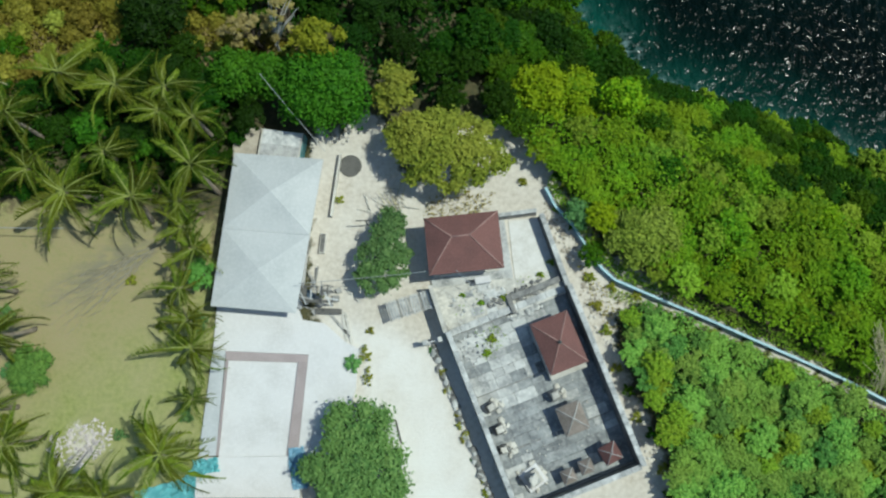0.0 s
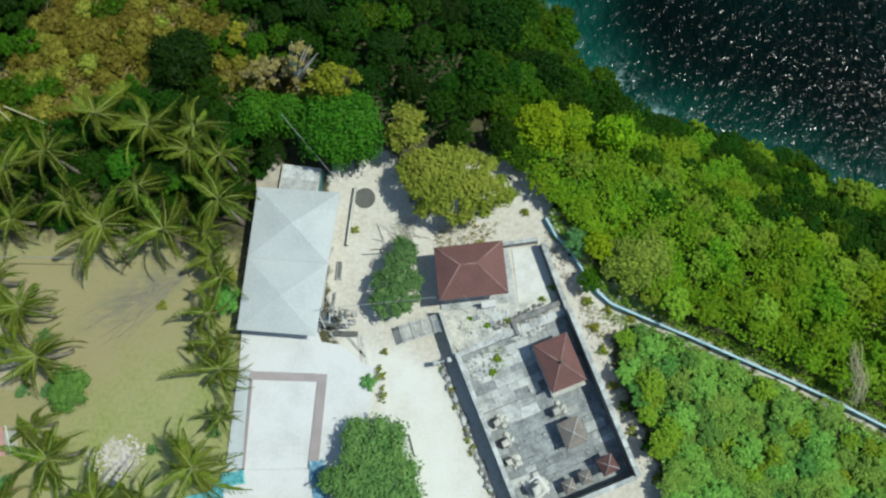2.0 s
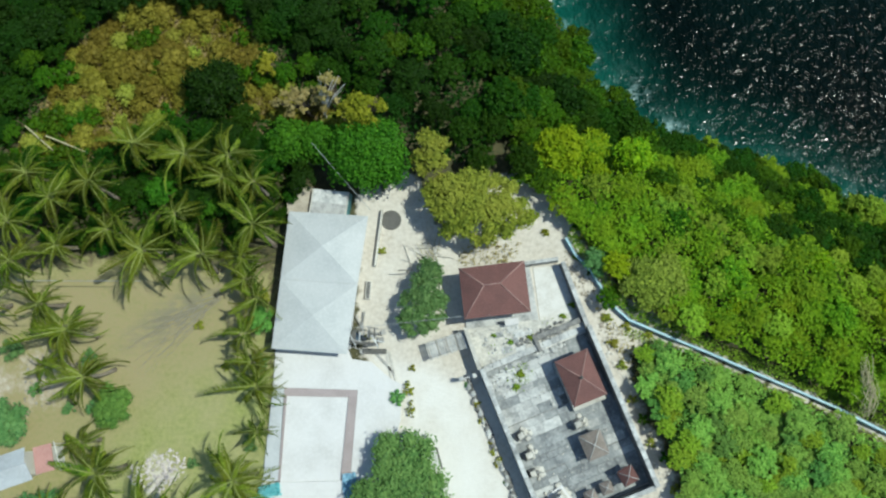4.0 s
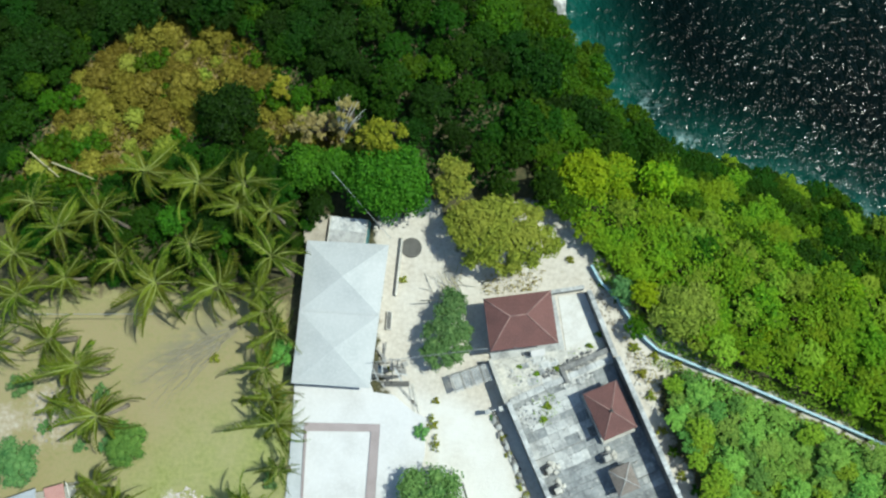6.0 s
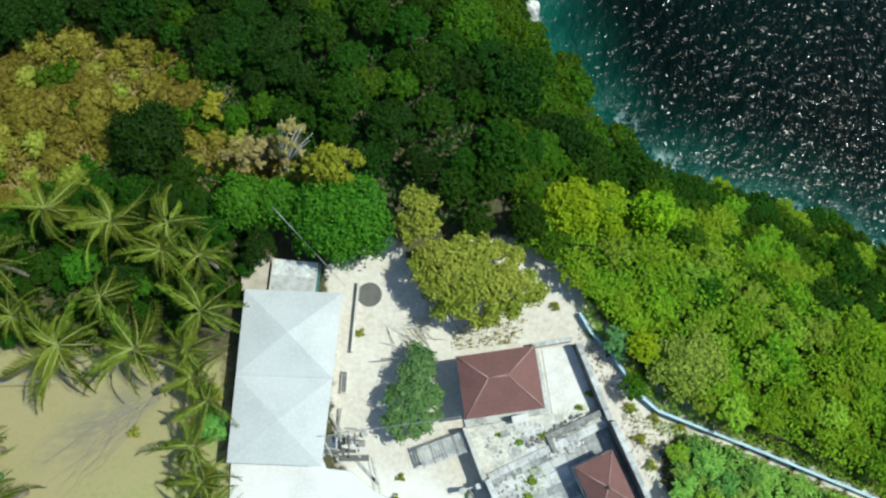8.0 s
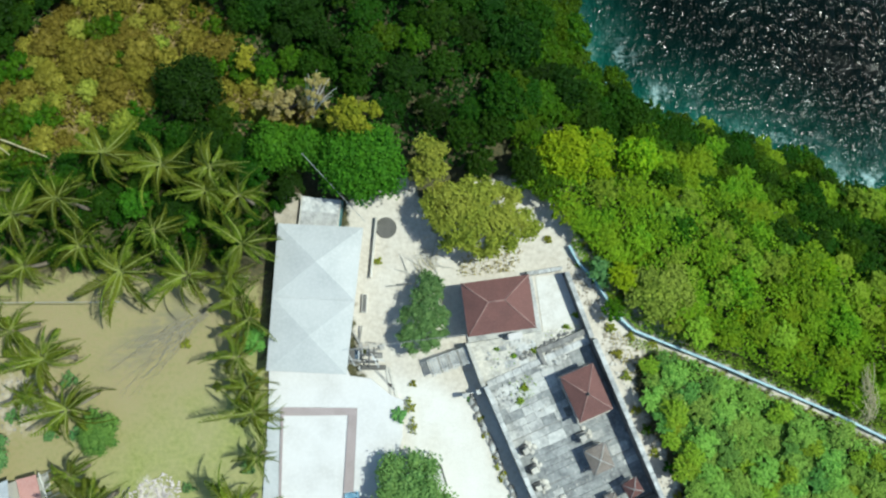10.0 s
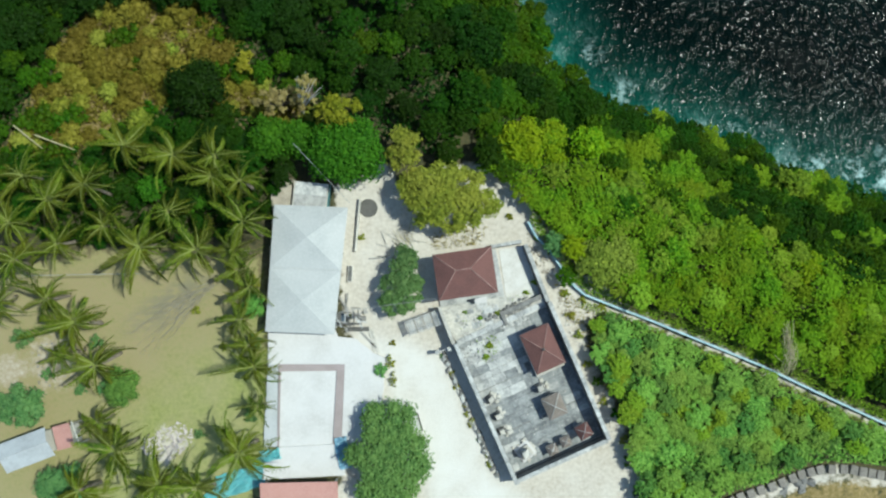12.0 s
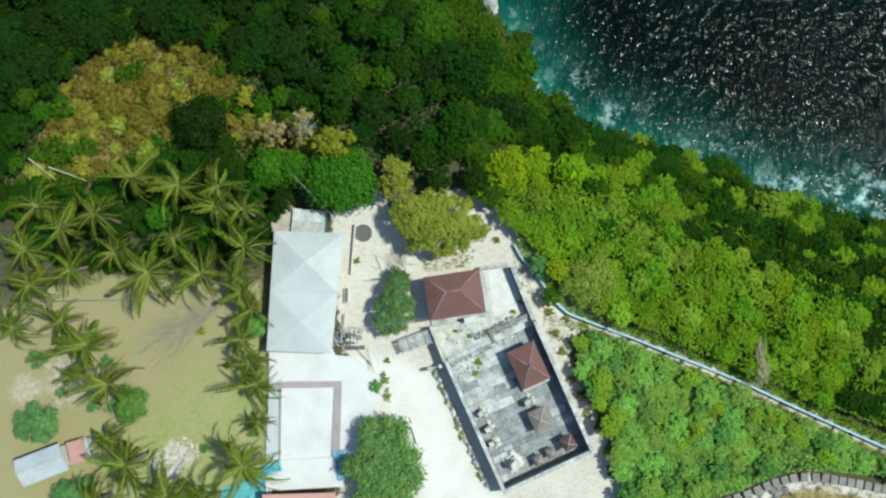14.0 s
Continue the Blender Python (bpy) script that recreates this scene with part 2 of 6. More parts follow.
def make_ground_material():
    m, nt, b = nodes_of("ground")
    at = nt.nodes.new("ShaderNodeAttribute")
    at.attribute_name = "cover"
    sep = nt.nodes.new("ShaderNodeSeparateColor")
    link(nt, at.outputs["Color"], sep.inputs[0])
    n1, n2 = noise_fac(nt, 0.35, 8.0, lo=0.3, hi=0.7), noise_fac(nt, 3.0, 8.0, lo=0.35, hi=0.7)
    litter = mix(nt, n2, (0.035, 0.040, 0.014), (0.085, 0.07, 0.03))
    sand = mix(nt, n2, (0.50, 0.455, 0.385), (0.36, 0.31, 0.25))
    sand = mix(nt, mathn(nt, "MULTIPLY", n1, 0.55), sand, (0.60, 0.57, 0.51))
    grass = mix(nt, n2, (0.165, 0.195, 0.045), (0.26, 0.275, 0.085))
    grass = mix(nt, mathn(nt, "MULTIPLY", n1, 0.7), grass, (0.30, 0.265, 0.14))
    dry = mix(nt, n2, (0.14, 0.11, 0.03), (0.30, 0.22, 0.10))

    def edge(ch, amount):
        e = mathn(nt, "ADD", sep.outputs[ch], mathn(nt, "MULTIPLY", mathn(nt, "SUBTRACT", noise_fac(nt, 1.3, 8.0, rough=0.65, lo=0.25, hi=0.75), 0.5), amount))
        r = nt.nodes.new("ShaderNodeMapRange")
        r.inputs["From Min"].default_value, r.inputs["From Max"].default_value = 0.38, 0.62
        link(nt, e, r.inputs["Value"])
        return r.outputs[0]

    c = mix(nt, edge(2, 0.9), litter, dry)
    c = mix(nt, edge(1, 0.7), c, grass)
    c = mix(nt, edge(0, 0.6), c, sand)
    # pale lower road: its glare is painted in as a whiter colour
    road_glare = nt.nodes.new("ShaderNodeAttribute")
    road_glare.attribute_name = "road_glare"
    c = mix(nt, mathn(nt, "MULTIPLY", road_glare.outputs["Fac"], mathn(nt, "ADD", mathn(nt, "MULTIPLY", n1, 0.5), 0.5)), c, (0.60, 0.58, 0.54))
    worn = nt.nodes.new("ShaderNodeAttribute")
    worn.attribute_name = "worn"
    c = mix(nt, mathn(nt, "MULTIPLY", worn.outputs["Fac"], mathn(nt, "ADD", mathn(nt, "MULTIPLY", n2, 0.4), 0.5)), c, (0.26, 0.205, 0.11))
    # streaky shade of the fallen branch, painted into the lawn's colour
    twig_shade = nt.nodes.new("ShaderNodeAttribute")
    twig_shade.attribute_name = "twig_shade"
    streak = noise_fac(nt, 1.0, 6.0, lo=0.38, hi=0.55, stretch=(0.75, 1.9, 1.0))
    c = mix(nt, mathn(nt, "MULTIPLY", mathn(nt, "MULTIPLY", twig_shade.outputs["Fac"], streak), 0.6), c, (0.13, 0.125, 0.105))
    link(nt, c, b.inputs["Base Color"])
    b.inputs["Roughness"].default_value = 0.95
    bump(nt, b, noise_fac(nt, 4.0, 10.0, rough=0.7), 0.4, 0.04)
    return m


def make_sea_material():
    m, nt, b = nodes_of("sea_water")
    at = nt.nodes.new("ShaderNodeAttribute")
    at.attribute_name = "shore"
    fac = at.outputs["Fac"]
    deep = mix(nt, noise_fac(nt, 0.05, 5.0), (0.0003, 0.0018, 0.0014), (0.0006, 0.0048, 0.0036))
    shallow = mix(nt, noise_fac(nt, 0.2, 6.0), (0.006, 0.066, 0.048), (0.016, 0.125, 0.092))
    c = mix(nt, mathn(nt, "POWER", fac, 2.6), deep, shallow)
    fo = noise_fac(nt, 0.30, 12.0, rough=0.72, lo=0.50, hi=0.64)
    # mask for white foam and for the glitter painted in with it
    surf_glint = nt.nodes.new("ShaderNodeAttribute")
    surf_glint.attribute_name = "surf_glint"
    foam = mathn(nt, "MULTIPLY", fo, mathn(nt, "MAXIMUM", mathn(nt, "POWER", fac, 10.0), mathn(nt, "MULTIPLY", surf_glint.outputs["Fac"], 0.8)))
    c = mix(nt, foam, c, (0.48, 0.66, 0.66))
    link(nt, c, b.inputs["Base Color"])
    link(nt, mathn(nt, "ADD", mathn(nt, "MULTIPLY", foam, 0.6), 0.125), b.inputs["Roughness"])
    b.inputs["IOR"].default_value = 1.15
    w1 = noise_fac(nt, 1.55, 1.5, rough=0.5, lo=0.0, hi=1.0, stretch=(1.0, 0.75, 1.0))
    bump(nt, b, w1, 1.0, 0.36)
    return m


# ---------------------------------------------------------------- mesh helpers
def finish(bm, smooth=False):
    bmesh.ops.recalc_face_normals(bm, faces=bm.faces)
    for f in bm.faces:
        f.smooth = smooth
    me = bpy.data.meshes.new("mesh")
    bm.to_mesh(me)
    bm.free()
    return me


def part(name, bm, material, parent=None, label="", smooth=False):
    me = bm if isinstance(bm, bpy.types.Mesh) else finish(bm, smooth)
    if not me.materials:
        me.materials.append(material)
    me.name = name
    ob = new(name, me)
    if parent is not None:
        ob.parent = parent
    if label:
        tagged(ob, label=label)
    return ob


def empty(name, m=None, **tags):
    ob = new(name)
    ob.empty_display_size = 0.2
    if m is not None:
        ob.matrix_basis = m
    return tagged(ob, **tags)


def box(bm, x0, x1, y0, y1, z0, z1, bevel=0.0, taper=0.0):
    vs = [bm.verts.new(p) for p in ((x0, y0, z0), (x1, y0, z0), (x1, y1, z0), (x0, y1, z0),
                                    (x0 + taper, y0 + taper, z1), (x1 - taper, y0 + taper, z1), (x1 - taper, y1 - taper, z1), (x0 + taper, y1 - taper, z1))]
    fs = [bm.faces.new([vs[i] for i in q]) for q in ((3, 2, 1, 0), (4, 5, 6, 7), (0, 1, 5, 4), (1, 2, 6, 5), (2, 3, 7, 6), (3, 0, 4, 7))]
    if bevel:
        bmesh.ops.bevel(bm, geom=list({e for f in fs for e in f.edges}), offset=bevel, segments=1, affect="EDGES")
    return bm


def boxm(*a, **k):
    return box(bmesh.new(), *a, **k)


def plate(bm, pts, thick):
    """A slab below the polygon pts (3D), thick metres deep."""
    top = [bm.verts.new(p) for p in pts]
    low = [bm.verts.new((p[0], p[1], p[2] - thick)) for p in pts]
    bm.faces.new(top)
    bm.faces.new(low[::-1])
    n = len(pts)
    for i in range(n):
        bm.faces.new((top[i], low[i], low[(i + 1) % n], top[(i + 1) % n]))
    return bm


def tube(bm, points, radii, seg=7):
    """A tapered round bar through the points."""
    rings = []
    for i, p in enumerate(points):
        p = Vector(p)
        d = (Vector(points[min(i + 1, len(points) - 1)]) - Vector(points[max(i - 1, 0)])).normalized()
        a = d.orthogonal().normalized()
        b = d.cross(a)
        rings.append([bm.verts.new(p + radii[i] * (math.cos(t) * a + math.sin(t) * b)) for t in (2 * math.pi * k / seg for k in range(seg))])
    for r, s in zip(rings, rings[1:]):
        for k in range(seg):
            bm.faces.new((r[k], r[(k + 1) % seg], s[(k + 1) % seg], s[k]))
    bm.faces.new(rings[0][::-1])
    bm.faces.new(rings[-1])
    return bm


# ---------------------------------------------------------------- the land and the sea
COAST = np.array([(0, 400), (1, 120), (3.6, 60), (7.8, 38), (10.0, 31), (11.0, 28.5), (12.4, 26.4), (13.0, 24.2), (13.1, 21.0), (16.4, 17.8), (22.6, 15.4), (28.2, 13.3), (33.3, 11.0), (38.5, 8.2),
                  (44, 5.3), (52, 3.5), (60, -5), (68, -25), (74, -80), (80, -400)], float)
SEA_Z = -30.0


def poly_dist(P, line):
    """Distance of the points to the open line."""
    best = np.full(len(P), 1e9)
    for a, b in zip(line[:-1], line[1:]):
        d = b - a
        t = np.clip(((P - a) @ d) / (d @ d), 0, 1)
        best = np.minimum(best, np.hypot(*(P - a - t[:, None] * d).T))
    return best


def inside(P, poly):
    poly = np.asarray(poly, float)
    res = np.zeros(len(P), bool)
    j = len(poly) - 1
    for i in range(len(poly)):
        (xi, yi), (xj, yj) = poly[i], poly[j]
        c = ((yi > P[:, 1]) != (yj > P[:, 1])) & (P[:, 0] < (xj - xi) * (P[:, 1] - yi) / (yj - yi + 1e-12) + xi)
        res ^= c
        j = i
    return res


LAND = np.vstack([[(0, 4000)], COAST, [(80, -4000), (-4000, -4000), (-4000, 4000)]])


def inland(P):
    """Metres inland of the cliff's edge (negative: out to sea)."""
    d = poly_dist(P, LAND[:-2])
    return np.where(inside(P, LAND), d, -d)


def wobble(P, s, seed):
    r = np.random.default_rng(seed)
    out = np.zeros(len(P))
    for k in range(5):
        a = r.uniform(0, 6.28)
        f = s * (1.6 ** k)
        out += np.sin(P @ np.array([math.cos(a), math.sin(a)]) * f + r.uniform(0, 6.28)) / (1.3 ** k)
    return out / 3


def sstep(x, a, b):
    t = np.clip((x - a) / (b - a), 0, 1)
    return t * t * (3 - 2 * t)


BUILT = [(-19, 9), (9, 6), (16, -22), (12, -40), (-50, -40), (-50, -2)]


def height(P):
    d = inland(P) + 0.6 * wobble(P, 0.35, 3)
    z = -16.0 * np.clip(1 - d / 14.0, 0, 1) ** 1.4 - 34.0 * sstep(-d, -0.5, 3.5)
    bumpy = 0.35 * wobble(P, 0.5, 5)
    return z + np.where(inside(P, BUILT), 0.0, bumpy * sstep(inland(P), -5, 10))


def axis(lo, hi, step, far):
    mid = np.arange(lo, hi + step / 2, step)
    out, s, v = [], step, hi
    while v < far:
        s *= 1.5
        v += s
        out.append(v)
    up = np.array(out)
    return np.concatenate([(lo - (up - hi))[::-1], mid, up])


def sheet(name, xs, ys, zf, material, attrs):
    X, Y = np.meshgrid(xs, ys)
    P = np.stack([X.ravel(), Y.ravel()], 1)
    Z = zf(P)
    nx, ny = len(xs), len(ys)
    i = (np.arange(ny - 1)[:, None] * nx + np.arange(nx - 1)).ravel()
    F = np.stack([i, i + 1, i + nx + 1, i + nx], 1)
    me = bpy.data.meshes.new(name)
    me.from_pydata(np.c_[P, Z].tolist(), [], F.tolist())
    for key, vals in attrs(P).items():
        if vals.ndim == 2:
            a = me.color_attributes.new(key, "FLOAT_COLOR", "POINT")
            a.data.foreach_set("color", np.c_[vals, np.ones(len(P))].astype(np.float32).ravel())
        else:
            a = me.attributes.new(key, "FLOAT", "POINT")
            a.data.foreach_set("value", vals.astype(np.float32))
    me.polygons.foreach_set("use_smooth", np.ones(len(F), bool))
    me.materials.append(material)
    return new(name, me)


ROAD = [(-9.4, 1.5), (-7.8, 6.2), (-6.2, 9.0), (-4.6, 8.6), (-3.4, 6.0), (-2.4, 3.6), (0, 8.2), (4.5, 8.0), (7.2, 5.6), (8.6, 3.6), (11.8, -2.2), (15.5, -4.6), (16.2, -6.0),
        (12.6, -6.6), (12.2, -9.0), (14.6, -15.5), (16.2, -20.0), (17.0, -30), (9, -30), (-24, -30), (-23, -21.6), (-15, -20.6), (-10.3, -20.0), (-9.8, -13.0), (-6.2, -10.0), (-9.0, -6.6), (-9.6, -2.0)]
# outline of the lower road that the painted glare whitens
GLARE_ROAD = [(-8.4, -6.4), (-3.6, -7.4), (-0.8, -8.8), (3.6, -20.4), (8, -23), (16, -25), (16, -30), (-3.2, -30), (-3.0, -18.6), (-5.6, -13.6), (-6.0, -10.0)]
GARDEN = [(-38, 1.5), (-30, 2.5), (-22, 1.5), (-16.4, 0.5), (-16.6, -18), (-22, -26), (-60, -26), (-60, -6), (-44, -2)]
DRYHILL = [(-40, 11), (-37, 15.6), (-35, 20.4), (-31, 24), (-27, 26.6), (-21.3, 25), (-17.6, 20.8), (-17.8, 18.6), (-14, 15.6), (-11.2, 14.4), (-11.2, 12.6), (-16, 13.2), (-20.4, 14.8), (-24.4, 15), (-27, 13.2), (-33, 11)]
RAIL = np.array([(7.8, 2.45), (8.45, 1.05), (9.5, -0.2), (10.4, -1.75), (11.5, -3.55), (12.4, -4.45), (14.4, -5.4), (18.5, -7.3), (22.87, -9.45), (27.7, -11.8), (32.5, -14.5), (37.24, -17.1), (50, -24)])
STAIR = np.array([(18, -28), (21.4, -24.8), (24.3, -23.2), (27.1, -22.5), (30.0, -21.6), (32.4, -21.1), (34.6, -21.3), (38.5, -22.3), (48, -25)])


def soft_in(P, poly, w):
    poly = np.asarray(poly, float)
    d = poly_dist(P, np.vstack([poly, poly[:1]]))
    return np.clip(0.5 + np.where(inside(P, poly), d, -d) / w, 0, 1)


def cover(P):
    sand = np.maximum(soft_in(P, ROAD, 2.0), np.clip(1.1 - poly_dist(P, RAIL + (0.0, -0.15)) / 0.75, 0, 1) * (inland(P) > 0))
    sand = np.maximum(sand, 0.62 * np.clip(1.2 - poly_dist(P, STAIR + (0.3, -0.6)) / 1.3, 0, 1))
    sand = np.maximum(sand, np.clip(1.0 - np.hypot(P[:, 0] + 25.5, P[:, 1] + 15.1) / 2.6 + 0.5 * wobble(P, 1.5, 61), 0, 0.62))
    sand = np.maximum(sand, np.clip(1.4 - np.hypot(P[:, 0] + 13.9, P[:, 1] - 6.4) / 1.6, 0, 1))
    sand = np.maximum(sand, np.clip(1.3 - np.hypot((P[:, 0] + 8.6) / 1.3, (P[:, 1] - 4.6) / 4.2), 0, 1))
    sand = np.maximum(sand, 0.62 * np.clip(1.5 - np.hypot((P[:, 0] + 35.6) / 2.6, (P[:, 1] + 7.4) / 3.2), 0, 1))
    sand = np.maximum(sand, 0.7 * np.clip(1.5 - np.hypot(P[:, 0] + 39.6, P[:, 1] + 8.0) / 1.8, 0, 1))
    grass = soft_in(P, GARDEN, 3.0)
    dry = np.maximum(soft_in(P, DRYHILL, 6.0), 0.75 * np.clip(1.6 - poly_dist(P, STAIR + (1.0, -3.2)) / 2.4, 0, 1))
    # ellipse over which the painted twig shade darkens the lawn
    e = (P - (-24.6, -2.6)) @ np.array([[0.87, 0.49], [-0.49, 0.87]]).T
    twig_shade = np.clip(1.3 - np.hypot(e[:, 0] / 4.8, e[:, 1] / 1.5), 0, 1)
    return {"cover": np.stack([sand, grass, dry], 1), "twig_shade": twig_shade, "worn": grass * np.maximum(sstep(P[:, 1] - 0.55 * (P[:, 0] + 24), -13, -4), 0.8 * sstep(-P[:, 0], 30, 33)) * (P[:, 1] < 3), "road_glare": sstep(soft_in(P, GLARE_ROAD, 2.5), 0.3, 0.9)}


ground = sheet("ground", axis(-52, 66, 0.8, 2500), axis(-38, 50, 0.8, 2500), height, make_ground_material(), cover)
tagged(ground, "dry tropical clifftop ground of pale sand, grass and litter", "ground", kind="structure")


def shore(P):
    # last three patches: shore foam, with dense sun glitter painted in as white
    surf_glint = sum(k * np.exp(-(((P[:, 0] - x) / sx) ** 2 + ((P[:, 1] - y) / sy) ** 2)) for x, y, sx, sy, k in ((20.6, 24.6, 1.8, 3.6, 1.0), (24.5, 21.6, 3.6, 1.4, 0.8), (37.5, 15.2, 4.0, 2.0, 0.75), (49.0, 9.4, 7.0, 2.6, 1.0), (58.0, 8.0, 6.0, 3.0, 1.0)))
    return {"shore": np.clip(1 + (inland(P) + 2) / 17, 0, 1) * (inland(P) < 6), "surf_glint": surf_glint}


def waves(P):
    """A choppy surface: many short wave trains about the wind's direction."""
    r = np.random.default_rng(31)
    z = np.zeros(len(P))
    for k in range(20):
        wl = 1.5 * 1.05 ** k
        a = radians(-25) + r.normal(0, 0.75)
        ph = P @ np.array([math.cos(a), math.sin(a)]) * (2 * math.pi / wl) + r.uniform(0, 6.28) + 0.9 * wobble(P, 0.22, 200 + k)
        z += 0.0052 * wl * (1 - 2 * np.abs(np.sin(ph / 2)) ** 1.3)
    near = (P[:, 0] > 0) & (P[:, 0] < 80) & (P[:, 1] > -10) & (P[:, 1] < 70)
    return SEA_Z + z * near


sea = sheet("sea", axis(10, 80, 0.40, 2500), axis(-4, 60, 0.40, 2500), waves, make_sea_material(), shore)
tagged(sea, "dark teal sea with sun glitter and foam below the cliff", "sea", kind="structure")


# ---------------------------------------------------------------- plants
def leaf_cloud(lobes, per_area, size, seed, core=0.82, up=0.95):
    """Vertices and faces of a crown: small folded leaves standing on the outer skin of several lobes (x, y, z, radius)."""
    r = np.random.default_rng(seed)
    V, F, n0 = [], [], 0
    L = np.array(lobes, float)
    for k, (x, y, z, rad) in enumerate(L):
        n = max(12, int(per_area * 4 * math.pi * rad * rad * 0.62))
        d = r.normal(size=(n * 2, 3))
        d /= np.linalg.norm(d, axis=1)[:, None]
        d = d[d[:, 2] > -0.35][:n]
        rr = rad * (1 + r.normal(0, 0.20, len(d)))
        rr[r.random(len(d)) < 0.12] *= 1.13
        c = np.array((x, y, z)) + d * rr[:, None] * (1, 1, 0.85)
        far = np.linalg.norm((c[:, None] - L[None, :, :3]), axis=2) / L[None, :, 3]
        far[:, k] = 9
        c, d = c[far.min(1) > 0.85], d[far.min(1) > 0.85]
        nrm = d + r.normal(0, 0.75, d.shape) + (0, 0, up)
        nrm /= np.linalg.norm(nrm, axis=1)[:, None]
        a = np.cross(nrm, r.normal(size=nrm.shape))
        a /= np.linalg.norm(a, axis=1)[:, None]
        b = np.cross(nrm, a)
        s = size * r.uniform(0.6, 1.35, len(c))[:, None]
        droop = nrm * s * 0.25
        quad = np.stack([c - a * s - droop, c - b * s * 0.55, c + a * s - droop, c + b * s * 0.55], 1)
        V.append(quad.reshape(-1, 3))
        F.append(n0 + np.arange(len(c) * 4).reshape(-1, 4))
        n0 += len(c) * 4
    V, F = np.concatenate(V), np.concatenate(F)
    me = bpy.data.meshes.new("crown")
    bm = bmesh.new()
    for x, y, z, rad in lobes:
        geom = bmesh.ops.create_icosphere(bm, subdivisions=1, radius=rad * core)
        for v in geom["verts"]:
            q = v.co.copy()
            v.co = q * (1 + 0.16 * noise.noise(q * (2.2 / rad) + Vector((x, y, z)))) * Vector((1, 1, 0.82)).length / 1.62
            v.co.z *= 0.82
            v.co += Vector((x, y, z))
    bm.verts.ensure_lookup_table()
    cv = [tuple(v.co) for v in bm.verts]
    cf = [[v.index + len(V) for v in f.verts] for f in bm.faces]
    bm.free()
    me.from_pydata(V.tolist() + cv, [], F.tolist() + cf)
    return me


def crown_lobes(rx, ry, h, n, seed, low=0.45, fat=1.0, taper=0.0):
    """Lobes on a dome rx by ry by h above its foot at z = low * h, narrowing by taper towards +y."""
    r = np.random.default_rng(seed)
    out = []
    for k in range(n):
        a, q = 2.399963 * k + r.uniform(-0.5, 0.5), math.sqrt((k + 0.4) / n)
        rad = min(rx, ry) * fat * r.uniform(0.26, 0.44) * (1.15 - 0.35 * q)
        top = h * (low + (1 - low) * math.sqrt(max(0.0, 1 - (0.93 * q) ** 2)))
        out.append((q * rx * 0.80 * math.cos(a) * (1 - taper * q * math.sin(a)), q * ry * 0.80 * math.sin(a), max(rad * 0.6, top - rad * r.uniform(0.75, 1.1)), rad))
    return out


def build_tree(name, rx, ry, h, leaf, seed, lobes=11, per_area=34, size=0.15, label="", category="tree", group="", low=0.45, fat=1.0, taper=0.0, up=0.95):
    t = empty(name, label=label, category=category, group=group)
    r = np.random.default_rng(seed + 500)
    L = crown_lobes(rx, ry, h, lobes, seed, low, fat, taper)
    bm = bmesh.new()
    w = 0.035 * h + 0.04
    bend = r.uniform(-0.15, 0.15, 2) * h * 0.3
    fork = (bend[0], bend[1], h * 0.42)
    tube(bm, [(0, 0, -0.5), (bend[0] * 0.4, bend[1] * 0.5, h * 0.2), fork], [w * 1.25, w, w * 0.75])
    for x, y, z, rad in L[:: max(1, len(L) // 7)] if h > 1.3 else []:
        tube(bm, [fork, ((fork[0] + x) * 0.5, (fork[1] + y) * 0.5, (fork[2] + z) * 0.5 + 0.1), (x, y, z)], [w * 0.55, w * 0.36, w * 0.15], 5)
    part("trunk", bm, BARK, t)
    part("crown", leaf_cloud(L, per_area, size, seed, up=up), LEAF[leaf], t)
    return t


def ground_z(x, y):
    return float(height(np.array([[x, y]]))[0])


def put_copy(src, x, y, turn, s, z=None):
    m = pose(x, y, ground_z(x, y) if z is None else z, 0, 0, turn)
    ob = copy_thing(src, m)
    ob.scale = (s, s, s * float(rng.uniform(0.85, 1.15)))
    return ob


def thicket(name, poly, h, density, size, leaf, seed, label, keep=None):
    """Low growth that nobody could count: leaves in two layers over a rolling height."""
    r = np.random.default_rng(seed)
    poly = np.asarray(poly, float)
    lo, hi = np.maximum(poly.min(0), (-46, -30)), np.minimum(poly.max(0), (62, 44))
    P = r.uniform(lo, hi, (int(density * np.prod(hi - lo)), 2))
    P = P[inside(P, poly) & (inland(P) > 0.6)]
    if keep is not None:
        P = P[keep(P)]
    roll = wobble(P, 2.1, seed + 3) * 0.45 + wobble(P, 0.8, seed + 9) * 0.3
    z = height(P) + h * (0.80 + 0.35 * roll) - r.random(len(P)) ** 2 * 0.5 * h
    c = np.c_[P, z]
    nrm = r.normal(0, 0.6, c.shape) + (0, 0, 1.0)
    nrm /= np.linalg.norm(nrm, axis=1)[:, None]
    a = np.cross(nrm, r.normal(size=nrm.shape))
    a /= np.linalg.norm(a, axis=1)[:, None]
    b = np.cross(nrm, a)
    s = size * r.uniform(0.6, 1.4, len(c))[:, None]
    V = np.stack([c - a * s - nrm * s * 0.25, c - b * s * 0.55, c + a * s - nrm * s * 0.25, c + b * s * 0.55], 1).reshape(-1, 3)
    me = bpy.data.meshes.new(name)
    me.from_pydata(V.tolist(), [], np.arange(len(V)).reshape(-1, 4).tolist())
    me.materials.append(LEAF[leaf])
    return tagged(new(name, me), label, "undergrowth", kind="stuff")


